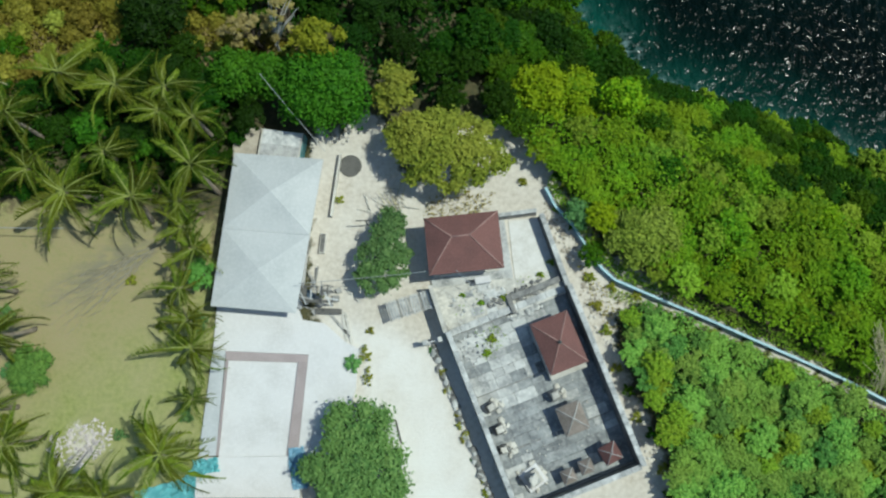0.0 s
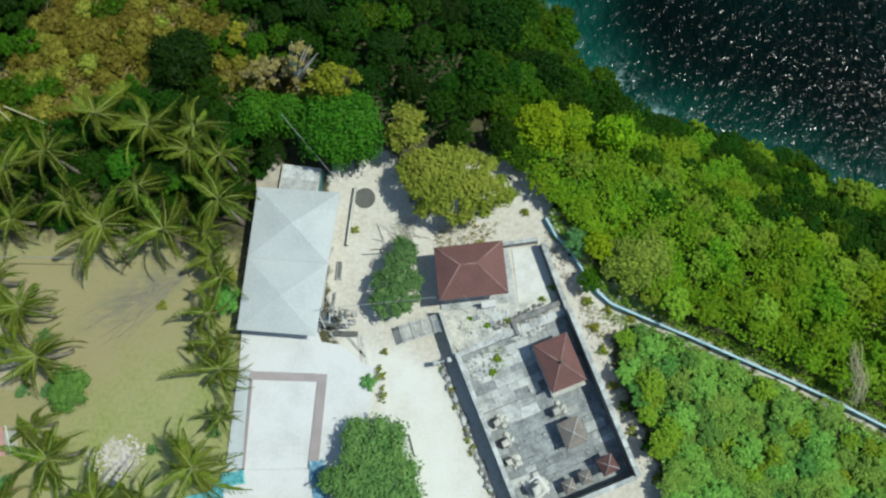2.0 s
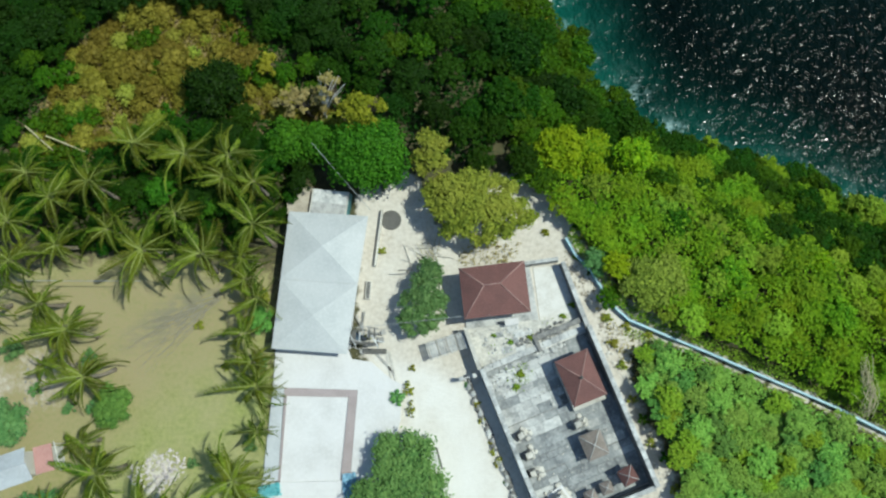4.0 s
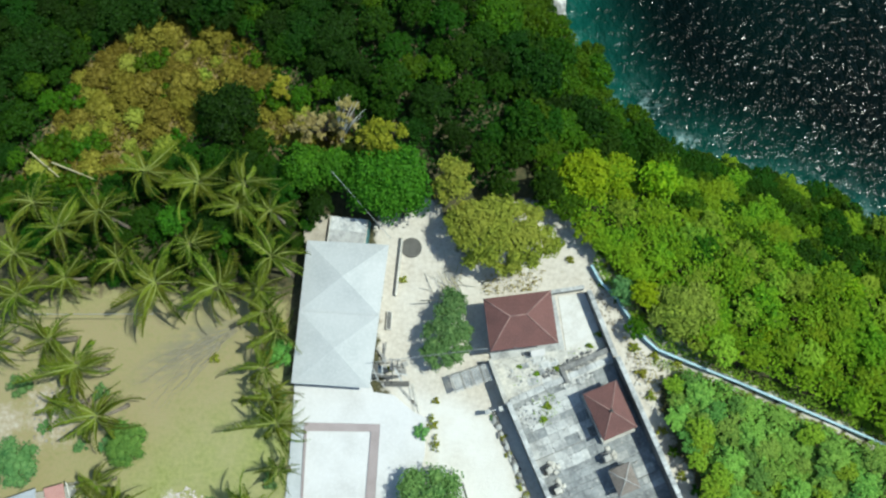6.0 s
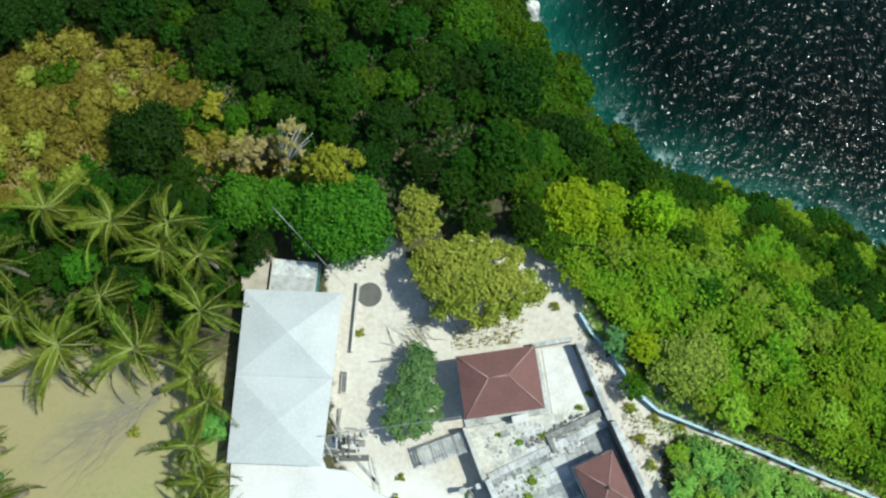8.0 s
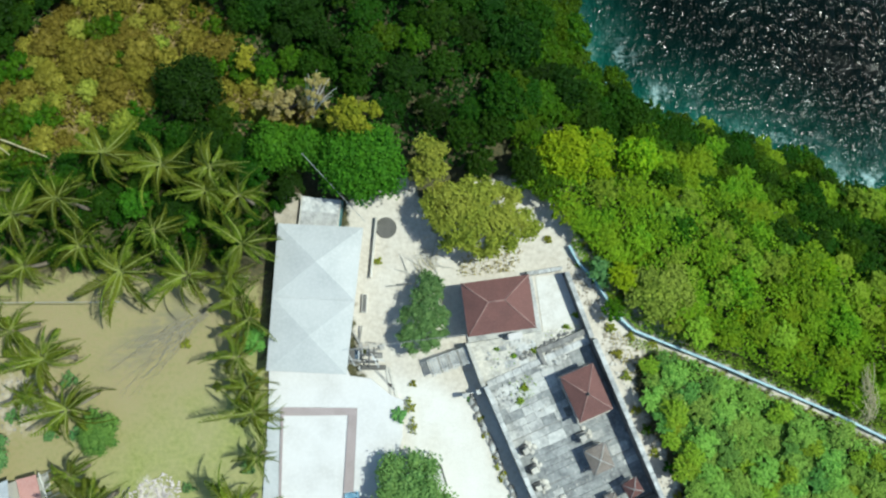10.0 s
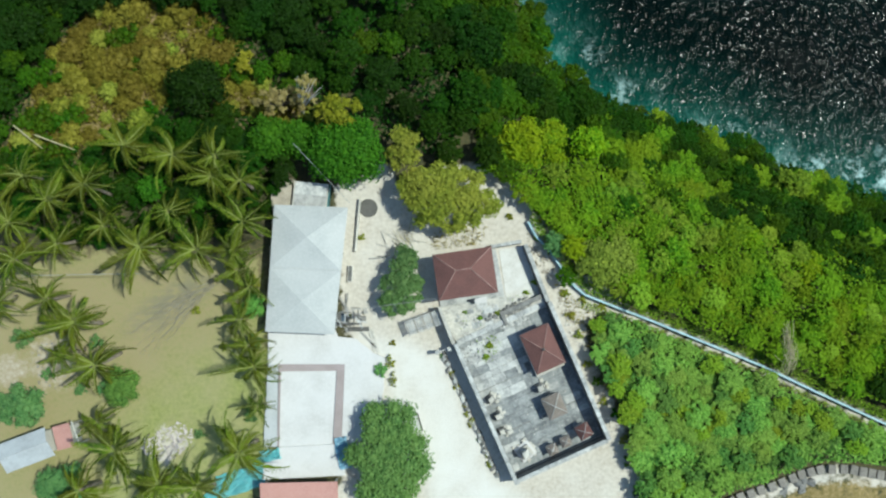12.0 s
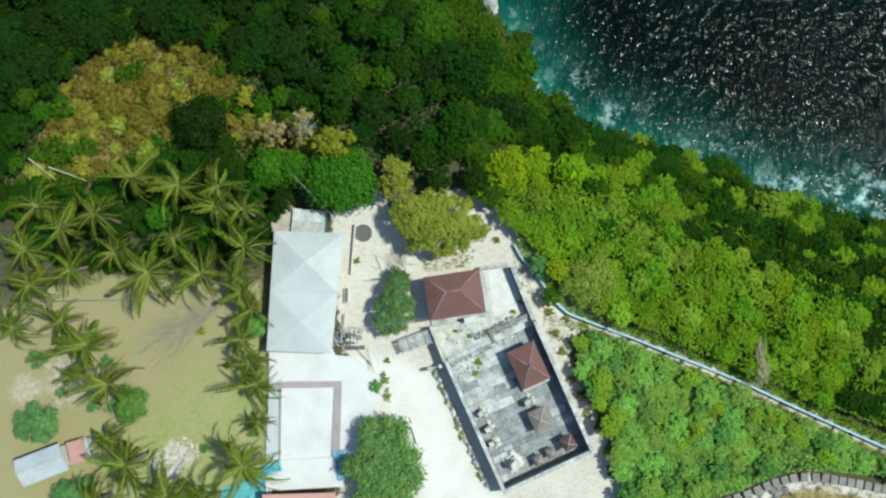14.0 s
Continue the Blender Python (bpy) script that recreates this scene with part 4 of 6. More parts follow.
GROVE_PALMS = [(-25.8, 2.1, 4.4, 1.18), (-20.9, 1.5, 4.8, 1.05), (-16.8, 3.5, 5.0, 1.0), (-29.9, 7.5, 5.2, 1.05), (-26.8, 10.9, 4.4, 0.95), (-36.6, 1.6, 4.2, 1.0), (-36.8, 4.8, 4.6, 0.9), (-18.9, 9.4, 5.0, 0.9),
               (-19.4, 7.7, 4.6, 0.85), (-29.4, 4.2, 3.0, 0.75), (-16.9, 7.2, 4.6, 0.8), (-22.6, 9.8, 4.6, 0.85), (-33.4, 6.6, 4.6, 0.9), (-33.2, 2.9, 3.6, 0.8), (-23.4, 5.0, 4.0, 0.75), (-35.6, 8.8, 4.4, 0.8), (-18.0, 1.4, 3.6, 0.7)]
GARDEN_PALMS = [(-31.6, -4.0, 4.2, 1.05), (-29.9, -7.7, 4.4, 1.05), (-16.9, -8.8, 3.0, 0.85), (-28.4, -14.9, 4.6, 1.05), (-18.0, -15.7, 4.8, 1.1), (-17.9, -4.7, 3.0, 0.75), (-17.3, -6.9, 3.0, 0.7), (-16.9, -1.9, 3.2, 0.75),
                (-25.0, -18.0, 4.2, 1.0), (-31.8, -18.1, 4.0, 0.9), (-38.2, -2.0, 4.2, 0.9), (-34.2, -1.8, 3.6, 0.85), (-16.9, -12.2, 2.4, 0.55), (-21.8, -18.4, 4.2, 0.9), (-30.4, -12.6, 3.2, 0.65), (-17.9, -0.4, 3.0, 0.7), (-33.4, -6.6, 3.2, 0.65)]
for k, (x, y, h, s) in enumerate(GROVE_PALMS + GARDEN_PALMS):
    palm(x, y, h, s, k)


# ---------------------------------------------------------------- buildings
def hip_roof(parent, w, d, z, rise, ridge, material, cap, thick=0.09, capr=0.06, dx=0.0, dy=0.0, ox=0.0, oy=0.0):
    """Four roof slopes, w along x and d along y, with caps on hips and ridge. ridge: its length along x; ox, oy: its shift off the middle."""
    c = [(-w / 2 + dx, -d / 2 + dy, z), (w / 2 + dx, -d / 2 + dy, z), (w / 2 + dx, d / 2 + dy, z), (-w / 2 + dx, d / 2 + dy, z)]
    a, b = (-ridge / 2 + dx + ox, dy + oy, z + rise), (ridge / 2 + dx + ox, dy + oy, z + rise)
    faces = ([c[0], c[1], b, a], [c[2], c[3], a, b], [c[1], c[2], b], [c[3], c[0], a]) if ridge > 0.01 else ([c[0], c[1], a], [c[1], c[2], a], [c[2], c[3], a], [c[3], c[0], a])
    for f in faces:
        part("roof_slope", plate(bmesh.new(), f, thick), material, parent)
    for p, q in () if cap is None else ((c[0], a), (c[3], a), (c[1], b), (c[2], b)) + (((a, b),) if ridge > 0.01 else ()):
        part("ridge_cap", tube(bmesh.new(), [p, q], [capr, capr], 6), cap, parent, smooth=True)
    return parent


# open pavilion with a red tiled hip roof
hall = empty("pavilion", pose(1.78, -1.95, 0, 0, 0, 4.6), label="open temple pavilion with a red-brown tiled hip roof", category="pavilion")
part("plinth", boxm(-2.35, 2.35, -1.8, 1.8, -0.3, 0.45, bevel=0.03), PALE, hall, "pale stone plinth")
for x in (-2.0, 0.0, 2.0):
    for y in (-1.45, 1.45):
        part("post", boxm(x - 0.08, x + 0.08, y - 0.08, y + 0.08, 0.45, 2.72), TIMBER, hall)
part("back_wall", boxm(-2.1, 2.1, 1.30, 1.42, 0.45, 2.6), ASH_WALL, hall)
hip_roof(hall, 5.2, 4.05, 2.72, 0.82, 1.22, CLAY, CLAY_CAP, 0.10, 0.05, 0.0, 0.0, -0.16, 0.36)
for y in (-2.0, 2.0):
    part("eave_board", boxm(-2.55, 2.55, y - 0.02, y + 0.02, 2.50, 2.62), TIMBER, hall)

# house with two grey hip roofs in a row
house = empty("grey_roofed_house", pose(-12.0, -0.75, 0, 0, 0, -5.6), label="long house under two joined pale grey hip roofs", category="house")
part("wall", boxm(-2.6, 2.5, -5.0, 5.0, -0.2, 2.1), WHITE, house, "white rendered walls")
EAVES = [(-14.62, 5.23), (-8.15, 4.55), (-9.95, -6.5), (-15.95, -5.86)]       # north-west, north-east, south-east, south-west
_hl = house.matrix_basis.inverted()
nw_, ne_, se_, sw_ = [_hl @ Vector((x, y, 2.2)) for x, y in EAVES]
we_, ea_ = (nw_ + sw_) / 2, (ne_ + se_) / 2
for rise_, four in ((0.62, (nw_, we_, ea_, ne_)), (0.42, (we_, sw_, se_, ea_))):
    top_ = sum(four, Vector()) / 4 + Vector((0, 0, rise_))
    for p_, q_ in zip(four, four[1:] + four[:1]):
        part("roof_slope", plate(bmesh.new(), [tuple(p_), tuple(q_), tuple(top_)], 0.08), ZINC, house)
part("valley_gutter", tube(bmesh.new(), [tuple(we_ + Vector((0.1, 0, 0.0))), tuple(ea_ + Vector((-0.1, 0, 0.0)))], [0.05, 0.05], 6), ZINC, house)
part("eave_board", boxm(-1.9, 2.1, -5.44, -5.40, 1.92, 2.12), DARK, house)
part("door", boxm(2.5, 2.56, -1.0, 0.0, 0.0, 1.98), TIMBER, house)
for y in (-3.8, 2.0, 3.8):
    wn_ = part("window", boxm(2.5, 2.55, y - 0.6, y + 0.6, 0.9, 1.9), DARK, house)
    part("frame", boxm(2.55, 2.58, y - 0.66, y + 0.66, 0.84, 0.9), WHITE, wn_)

# small flat-roofed annex behind the house
annex = empty("annex", pose(-11.55, 5.95, 0, 0, 0, -9.0) @ Matrix.Diagonal((1, 1, 0.45, 1)), label="small annex with a worn flat pale roof and a teal side", category="shed")
part("wall", boxm(-1.5, 1.5, -1.1, 1.15, -0.2, 2.5), WHITE, annex)
part("roof", boxm(-1.55, 1.55, 0.1, 1.2, 2.5, 2.62), ASH_PALE, annex)
part("roof", boxm(-1.55, 1.55, -1.2, 0.094, 2.48, 2.59), STAINED, annex)
part("side_wall", boxm(1.5, 1.62, -1.2, 1.2, -0.2, 2.3), TEAL, annex, "teal painted side")
for x in (-1.55, 1.45):
    part("parapet", boxm(x, x + 0.1, -1.2, 1.2, 2.62, 2.74), PALE, annex)

yard = tagged(part("yard_slab", plate(bmesh.new(), [(-15.1, 7.5, 0.75), (-13.15, 7.65, 0.75), (-13.5, 4.9, 0.75), (-15.2, 5.1, 0.75)], 1.0), TAN), "stained tan concrete yard slab beside the annex", "slab")

# low wall and manhole cover east of the house
low_wall = tagged(part("low_wall", boxm(-0.08, 0.08, -2.4, 2.4, -0.1, 0.5, bevel=0.02), PALE), "low whitewashed garden wall beside the house", "wall")
low_wall.matrix_basis = pose(-7.55, 3.15, 0, 0, 0, -8)
well = empty("well", pose(-6.53, 4.67, 0), label="round dark cover with a low rim set in the sand", category="well cover")
bm_ = bmesh.new()
bmesh.ops.create_cone(bm_, cap_ends=True, segments=28, radius1=0.86, radius2=0.80, depth=0.16, matrix=Matrix.Translation((0, 0, 0.05)))
part("cover", bm_, DARK, well)

# white terrace with a mauve-bordered sunken floor
terrace = empty("terrace", pose(0, 0, 0), label="bright white terrace with a mauve tiled border", category="terrace")
TZ = 0.25
for pts in ([(-16.1, -5.3), (-10.2, -5.95), (-9.9, -6.75), (-8.3, -7.05), (-6.75, -8.45), (-5.85, -8.88), (-9.42, -9.24), (-15.4, -8.86), (-16.3, -8.86)], [(-9.42, -9.24), (-5.85, -8.88), (-6.05, -11.7), (-7.4, -16.2), (-10.08, -16.2)],
            [(-16.3, -8.86), (-15.4, -8.86), (-15.83, -16.1), (-17.05, -16.1)]):
    part("slab", plate(bmesh.new(), [(x, y, TZ) for x, y in pts], 0.5), GREY_SLAB if pts[-1][0] == -17.05 else WHITE, terrace)
part("border", plate(bmesh.new(), [(-15.4, -8.87, TZ - 0.02), (-9.43, -9.25, TZ - 0.02), (-9.47, -9.82, TZ - 0.02), (-15.36, -9.52, TZ - 0.02)], 0.4), BROWN_TILE, terrace, "mauve brown tiles")
part("border", plate(bmesh.new(), [(-10.18, -9.79, TZ - 0.02), (-9.47, -9.82, TZ - 0.02), (-10.1, -16.2, TZ - 0.02), (-10.88, -16.2, TZ - 0.02)], 0.4), BROWN_TILE, terrace, "mauve brown tiles")
part("border", plate(bmesh.new(), [(-15.36, -9.52, TZ - 0.02), (-15.18, -9.53, TZ - 0.02), (-15.66, -16.1, TZ - 0.02), (-15.82, -16.1, TZ - 0.02)], 0.4), BROWN_TILE, terrace, "mauve brown tiles")
part("sunken_floor", plate(bmesh.new(), [(-15.18, -9.53, TZ - 0.12), (-10.18, -9.79, TZ - 0.12), (-10.88, -16.2, TZ - 0.12), (-15.66, -16.2, TZ - 0.12)], 0.3), WHITE, terrace)
part("slab", plate(bmesh.new(), [(-17.05, -16.2, TZ), (-10.08, -16.22, TZ), (-9.9, -19.0, TZ), (-17.2, -18.9, TZ)], 0.5), WHITE, terrace)

red_roof = empty("red_roof_shelter", pose(-13.7, -19.95, 0, 0, 0, -2.5), label="low shelter with a faded red roof at the terrace end", category="shelter")
part("roof", plate(bmesh.new(), [(-3.4, -1.0, 1.9), (3.3, -1.0, 1.9), (3.3, 1.0, 2.2), (-3.4, 1.0, 2.2)], 0.08), PINK, red_roof)
for x in (-3.1, 3.0):
    for y in (-0.8, 0.8):
        part("post", boxm(x - 0.06, x + 0.06, y - 0.06, y + 0.06, -0.1, 2.0), TIMBER, red_roof)

# ---------------------------------------------------------------- temple court, in its own axes
COURT = pose(4.87, -20.26, 0, 0, 0, 20.2)


def court(name, u=0, v=0, z=0, turn=0, **tags):
    return empty(name, COURT @ pose(u, v, z, 0, 0, turn), **tags)


def court_wall(name, u0, v0, u1, v1, h, label, w=0.32, mat=ASH_WALL):
    """A stone wall from (u0, v0) to (u1, v1), with a foot, a body and a coping."""
    ln, a = math.hypot(u1 - u0, v1 - v0), math.degrees(math.atan2(v1 - v0, u1 - u0))
    t = tagged(new(name), label, "wall", kind="structure")
    t.matrix_basis = COURT @ pose(u0, v0, 0, 0, 0, a)
    part("foot", boxm(0, ln, -w / 2 - 0.06, w / 2 + 0.06, -0.4, 0.25, bevel=0.02), mat, t)
    part("body", boxm(0.02, ln - 0.02, -w / 2, w / 2, 0.25, h - 0.12), mat, t)
    n = max(2, int(ln / 0.7))
    for k in range(n):
        c = part("coping_stone", boxm(ln * k / n + 0.008, ln * (k + 1) / n - 0.008, -w / 2 - 0.02, w / 2 + 0.02, h - 0.12, h + float(rng.uniform(-0.02, 0.03)), bevel=0.015), ASH_PALE, t)
    return t


court_wall("wall_west", 0.16, -0.2, 0.16, 13.0, 2.0, "weathered stone wall on the road side of the temple court")
court_wall("wall_south", 0.33, 0.0, 8.86, 0.0, 1.75, "weathered stone wall closing the lower temple court")
court_wall("wall_east", 9.02, 0.0, 9.2, 13.0, 2.0, "weathered stone wall on the sea side of the temple court")
court_wall("wall_divider", 0.33, 12.95, 9.0, 13.0, 0.75, "low broken stone wall between the temple courts", 0.45)
court_wall("wall_northeast", 9.2, 13.05, 9.45, 18.5, 1.25, "weathered stone wall beside the white forecourt")
court_wall("wall_north", 6.6, 19.58, 9.3, 18.9, 0.9, "low dark stone wall behind the white forecourt", 0.25)

court_floor = tagged(new("court_floor"), "grey weathered stone paving of the temple court", "paving", kind="structure")
court_floor.matrix_basis = COURT
for (u0, u1, v0, v1, z) in ((0.32, 8.9, 0.32, 3.9, 0.10), (0.32, 8.9, 3.9, 8.1, 0.16), (0.32, 8.9, 8.1, 12.72, 0.24)):
    part("bed", boxm(u0, u1, v0, v1, -0.4, z - 0.05), ASH_WALL, court_floor)

shrine = court("red_roof_shrine", 6.95, 9.53, 0.24, label="temple shrine with a red tiled hip roof on a pale base", category="shrine")
part("base", boxm(-1.35, 1.35, -2.2, 1.75, -0.1, 0.55, bevel=0.03), PALE, shrine, "pale stone base")
part("body", boxm(-0.8, 0.8, -1.2, 1.2, 0.55, 1.75), ASH_WALL, shrine)
hip_roof(shrine, 2.75, 3.75, 1.7, 0.72, 0.0, CLAY, CLAY_CAP, 0.08, 0.045)
bm_ = bmesh.new()
bmesh.ops.create_cone(bm_, cap_ends=True, segments=8, radius1=0.16, radius2=0.03, depth=0.35, matrix=Matrix.Translation((0, 0, 2.55)))
part("finial", bm_, DARK, shrine)

shrine2 = court("thatched_shrine", 5.9, 4.52, 0.16, label="small shrine with a brown thatched pyramid roof", category="shrine")
part("base", boxm(-0.7, 0.7, -0.9, 0.9, -0.1, 0.5, bevel=0.03), PALE, shrine2)
part("body", boxm(-0.4, 0.4, -0.5, 0.5, 0.5, 1.35), ASH_WALL, shrine2)
hip_roof(shrine2, 1.75, 2.0, 1.3, 0.62, 0.0, THATCH, ASH_PALE, 0.10, 0.03)


def mini_shrine(u, v, z, s, roof, label):
    t = court("stone_shrine", u, v, z, float(rng.uniform(-8, 8)), label=label, category="shrine", group="small court shrines")
    part("base", boxm(-0.42 * s, 0.42 * s, -0.42 * s, 0.42 * s, -0.05, 0.4 * s, bevel=0.02), PALE, t)
    part("pillar", boxm(-0.24 * s, 0.24 * s, -0.24 * s, 0.24 * s, 0.4 * s, 1.1 * s, bevel=0.02), ASH_WALL, t)
    hip_roof(t, 1.1 * s, 1.1 * s, 1.1 * s, 0.5 * s, 0.0, roof, ASH_PALE, 0.06, 0.025)
    return t


mini_shrine(7.35, 1.5, 0.1, 1.15, CLAY, "small stone shrine with a faded red pyramid roof")
mini_shrine(5.55, 1.25, 0.1, 0.85, THATCH, "small stone shrine with a grey stone roof")
mini_shrine(4.2, 1.1, 0.1, 0.85, THATCH, "small stone shrine with a grey stone roof")

# white forecourt beside the pavilion
forecourt = tagged(new("forecourt"), "bright white concrete forecourt beside the pavilion", "paving", kind="structure")
part("slab", plate(bmesh.new(), [(5.05, 0.15, 0.05), (7.25, 0.33, 0.05), (8.4, -4.3, 0.05), (5.4, -4.42, 0.05)], 0.3), CHALKY, forecourt)

# slatted shelter beside the pavilion
slat_roof = empty("slatted_shelter", pose(-2.1, -6.0, 0, 0, 0, 16.0), label="low shelter roofed with spaced grey bamboo slats", category="shelter")
for x in (-1.45, 1.45):
    for y in (-0.5, 0.5):
        part("post", tube(bmesh.new(), [(x, y, -0.1), (x, y, 1.05)], [0.05, 0.045], 6), TIMBER, slat_roof)
for y in (-0.5, 0.5):
    part("beam", boxm(-1.6, 1.6, y - 0.05, y + 0.05, 1.02, 1.10), TIMBER, slat_roof)
for k in range(17):
    x = -1.58 + 3.16 * k / 16
    part("slat", boxm(x - 0.062, x + 0.062, -0.72 + 0.04 * (k % 3), 0.70 - 0.03 * (k % 2), 1.10, 1.15), ASH_PALE if k % 4 else TIMBER, slat_roof)


# ---------------------------------------------------------------- cliff path railing
def parapet():
    t = empty("cliff_parapet", label="low blue-grey parapet wall with pale blue coping along the cliff", category="parapet")
    pts = [RAIL[0]]
    for a, b in zip(RAIL[:-1], RAIL[1:]):
        n = max(1, int(np.hypot(*(b - a)) / 1.6))
        pts += [a + (b - a) * k / n for k in range(1, n + 1)]
    def bar(a, b, za, zb, w, z0, z1):
        d = (b - a) / np.hypot(*(b - a))
        n = np.array((-d[1], d[0])) * w
        bm = bmesh.new()
        q = [(a - n, za), (b - n, zb), (b + n, zb), (a + n, za)]
        vs = [bm.verts.new((float(p[0]), float(p[1]), z + z0)) for p, z in q] + [bm.verts.new((float(p[0]), float(p[1]), z + z1)) for p, z in q]
        for f in ((3, 2, 1, 0), (4, 5, 6, 7), (0, 1, 5, 4), (1, 2, 6, 5), (2, 3, 7, 6), (3, 0, 4, 7)):
            bm.faces.new([vs[k] for k in f])
        return bm

    zs = np.array([ground_z(*p) for p in pts])
    zs = np.convolve(np.r_[zs[0], zs[0], zs, zs[-1], zs[-1]], np.ones(5) / 5, "valid")
    for k in range(len(pts) - 1):
        a, b = pts[k], pts[k + 1]
        g = 0.006 * (b - a) / np.hypot(*(b - a))
        part("wall_panel", bar(a, b, zs[k], zs[k + 1], 0.06, -0.7, 0.50), RAIL_BLUE, t)
        part("coping", bar(a, b - g, zs[k], zs[k + 1], 0.085, 0.50, 0.58), RAIL_PALE, t)
    return t


parapet()


# ---------------------------------------------------------------- temple court, smaller things
def rock_mesh(seed, flat=0.6):
    r = np.random.default_rng(seed)
    bm = bmesh.new()
    bmesh.ops.create_icosphere(bm, subdivisions=2, radius=0.5)
    off = Vector(r.uniform(-50, 50, 3))
    for v in bm.verts:
        v.co *= 1 + 0.5 * noise.noise(v.co * 1.9 + off)
        v.co.z *= flat
    return finish(bm)


ROCKS = [rock_mesh(s) for s in range(5)]


def rocks(parent, spots, material, name="stone"):
    """Loose stones (x, y, z, size) as pieces of one heap, on shared meshes."""
    made = {}
    for k, (x, y, z, s) in enumerate(spots):
        me = made.get(k % 5)
        if me is None:
            me = made[k % 5] = ROCKS[k % 5].copy()
            me.materials.clear()
            me.materials.append(material)
        o = new(name, me)
        o.parent = parent
        o.matrix_basis = pose(x, y, z, float(rng.uniform(-20, 20)), float(rng.uniform(-20, 20)), float(rng.uniform(0, 360))) @ Matrix.Diagonal((s, s * 0.8, s * 0.8, 1))
    return parent


def heap(name, x, y, n, rx, ry, size, material, label, category, z=0.0, turn=0.0, m=None):
    t = empty(name, (m or Matrix()) @ pose(x, y, z, 0, 0, turn), label=label, category=category)
    spots = []
    for k in range(n):
        a, q = rng.uniform(0, 6.28), math.sqrt(rng.random())
        s = size * rng.uniform(0.45, 1.25)
        spots.append((rx * q * math.cos(a), ry * q * math.sin(a), float((1 - q) * 0.22 * min(rx, ry) * rng.random() + s * 0.12), float(s)))
    return rocks(t, spots, material)


def ruin(u, v, label, s=1.0):
    """A crumbled stone altar: a square base, a broken pillar and fallen blocks."""
    t = court("ruined_altar", u, v, 0.16, float(rng.uniform(-12, 12)), label=label, category="altar", group="crumbled altars")
    part("base", boxm(-0.38 * s, 0.30 * s, -0.34 * s, 0.34 * s, -0.05, 0.45 * s, bevel=0.03), ASH_WALL, t)
    bm = boxm(-0.26 * s, 0.20 * s, -0.24 * s, 0.2 * s, 0.45 * s, 1.0 * s, bevel=0.03)
    for vert in bm.verts:
        vert.co += Vector(rng.uniform(-0.05, 0.05, 3))
    part("pillar", bm, PALE, t)
    rocks(t, [(float(rng.uniform(0.2, 0.75)), float(rng.uniform(-0.55, 0.55)), 0.06, float(rng.uniform(0.22, 0.5))) for _ in range(7)], PALE, "fallen_block")
    return t


ruin(1.05, 7.2, "crumbled pale stone altar beside the court wall")
ruin(1.1, 5.6, "crumbled pale stone altar with fallen blocks")
ruin(0.85, 4.25, "dark broken stone altar beside the court wall", 0.9)
ruin(5.5, 6.35, "crumbled white altar with fallen blocks by the thatched shrine", 1.1)

# white stone monument
monument = court("white_monument", 2.0, 1.75, 0.1, 14, label="crumbling white stone monument on a stepped base", category="monument")
part("step", boxm(-0.75, 0.72, -0.7, 0.75, -0.05, 0.25, bevel=0.04), WHITE, monument)
part("step", boxm(-0.52, 0.5, -0.5, 0.5, 0.25, 0.6, bevel=0.04), PALE, monument)
bm_ = boxm(-0.34, 0.3, -0.36, 0.32, 0.6, 1.5, bevel=0.05)
bmesh.ops.subdivide_edges(bm_, edges=bm_.edges[:], cuts=2, use_grid_fill=True)
for vert in bm_.verts:
    vert.co += Vector((noise.noise(vert.co * 3.1), noise.noise(vert.co * 3.1 + Vector((7, 0, 0))), noise.noise(vert.co * 3.1 + Vector((0, 7, 0))))) * 0.13
part("pillar", bm_, PALE, monument)
rocks(monument, [(float(rng.uniform(-0.8, 0.9)), float(rng.uniform(-0.9, 0.9)), 0.08, float(rng.uniform(0.2, 0.55))) for _ in range(16)], PALE, "fallen_block")

# raised rubble terrace between pavilion and court
raised = tagged(new("raised_terrace"), "raised terrace of pale rubble and cracked paving", "terrace", kind="structure")
part("fill", plate(bmesh.new(), [(-0.55, -4.75, 0.62), (4.9, -4.15, 0.62), (9.0, -4.45, 0.62), (9.0, -4.75, 0.62), (0.62, -7.95, 0.62)], 1.0), TUFA, raised)
part("retaining_wall", plate(bmesh.new(), [(-0.80, -4.7, 1.65), (-0.5, -4.7, 1.65), (0.60, -8.05, 1.65), (0.28, -8.2, 1.65)], 2.1), PALE, raised)
part("apron", plate(bmesh.new(), [(-0.95, -0.35, 0.22), (4.75, 0.2, 0.22), (5.3, -4.4, 0.22), (4.9, -4.16, 0.22), (-0.55, -4.74, 0.22)], 0.6), ASH_PALE, raised, "worn grey paving round the pavilion")
flag_meshes = []
for mat_ in (ASH_PALE, TUFA):
    me_ = finish(boxm(-0.5, 0.5, -0.5, 0.5, -0.06, 0.0, bevel=0.02))
    me_.materials.append(mat_)
    flag_meshes.append(me_)
TERRACE = [(-0.4, -4.95), (4.9, -4.35), (8.8, -4.65), (0.85, -7.7)]
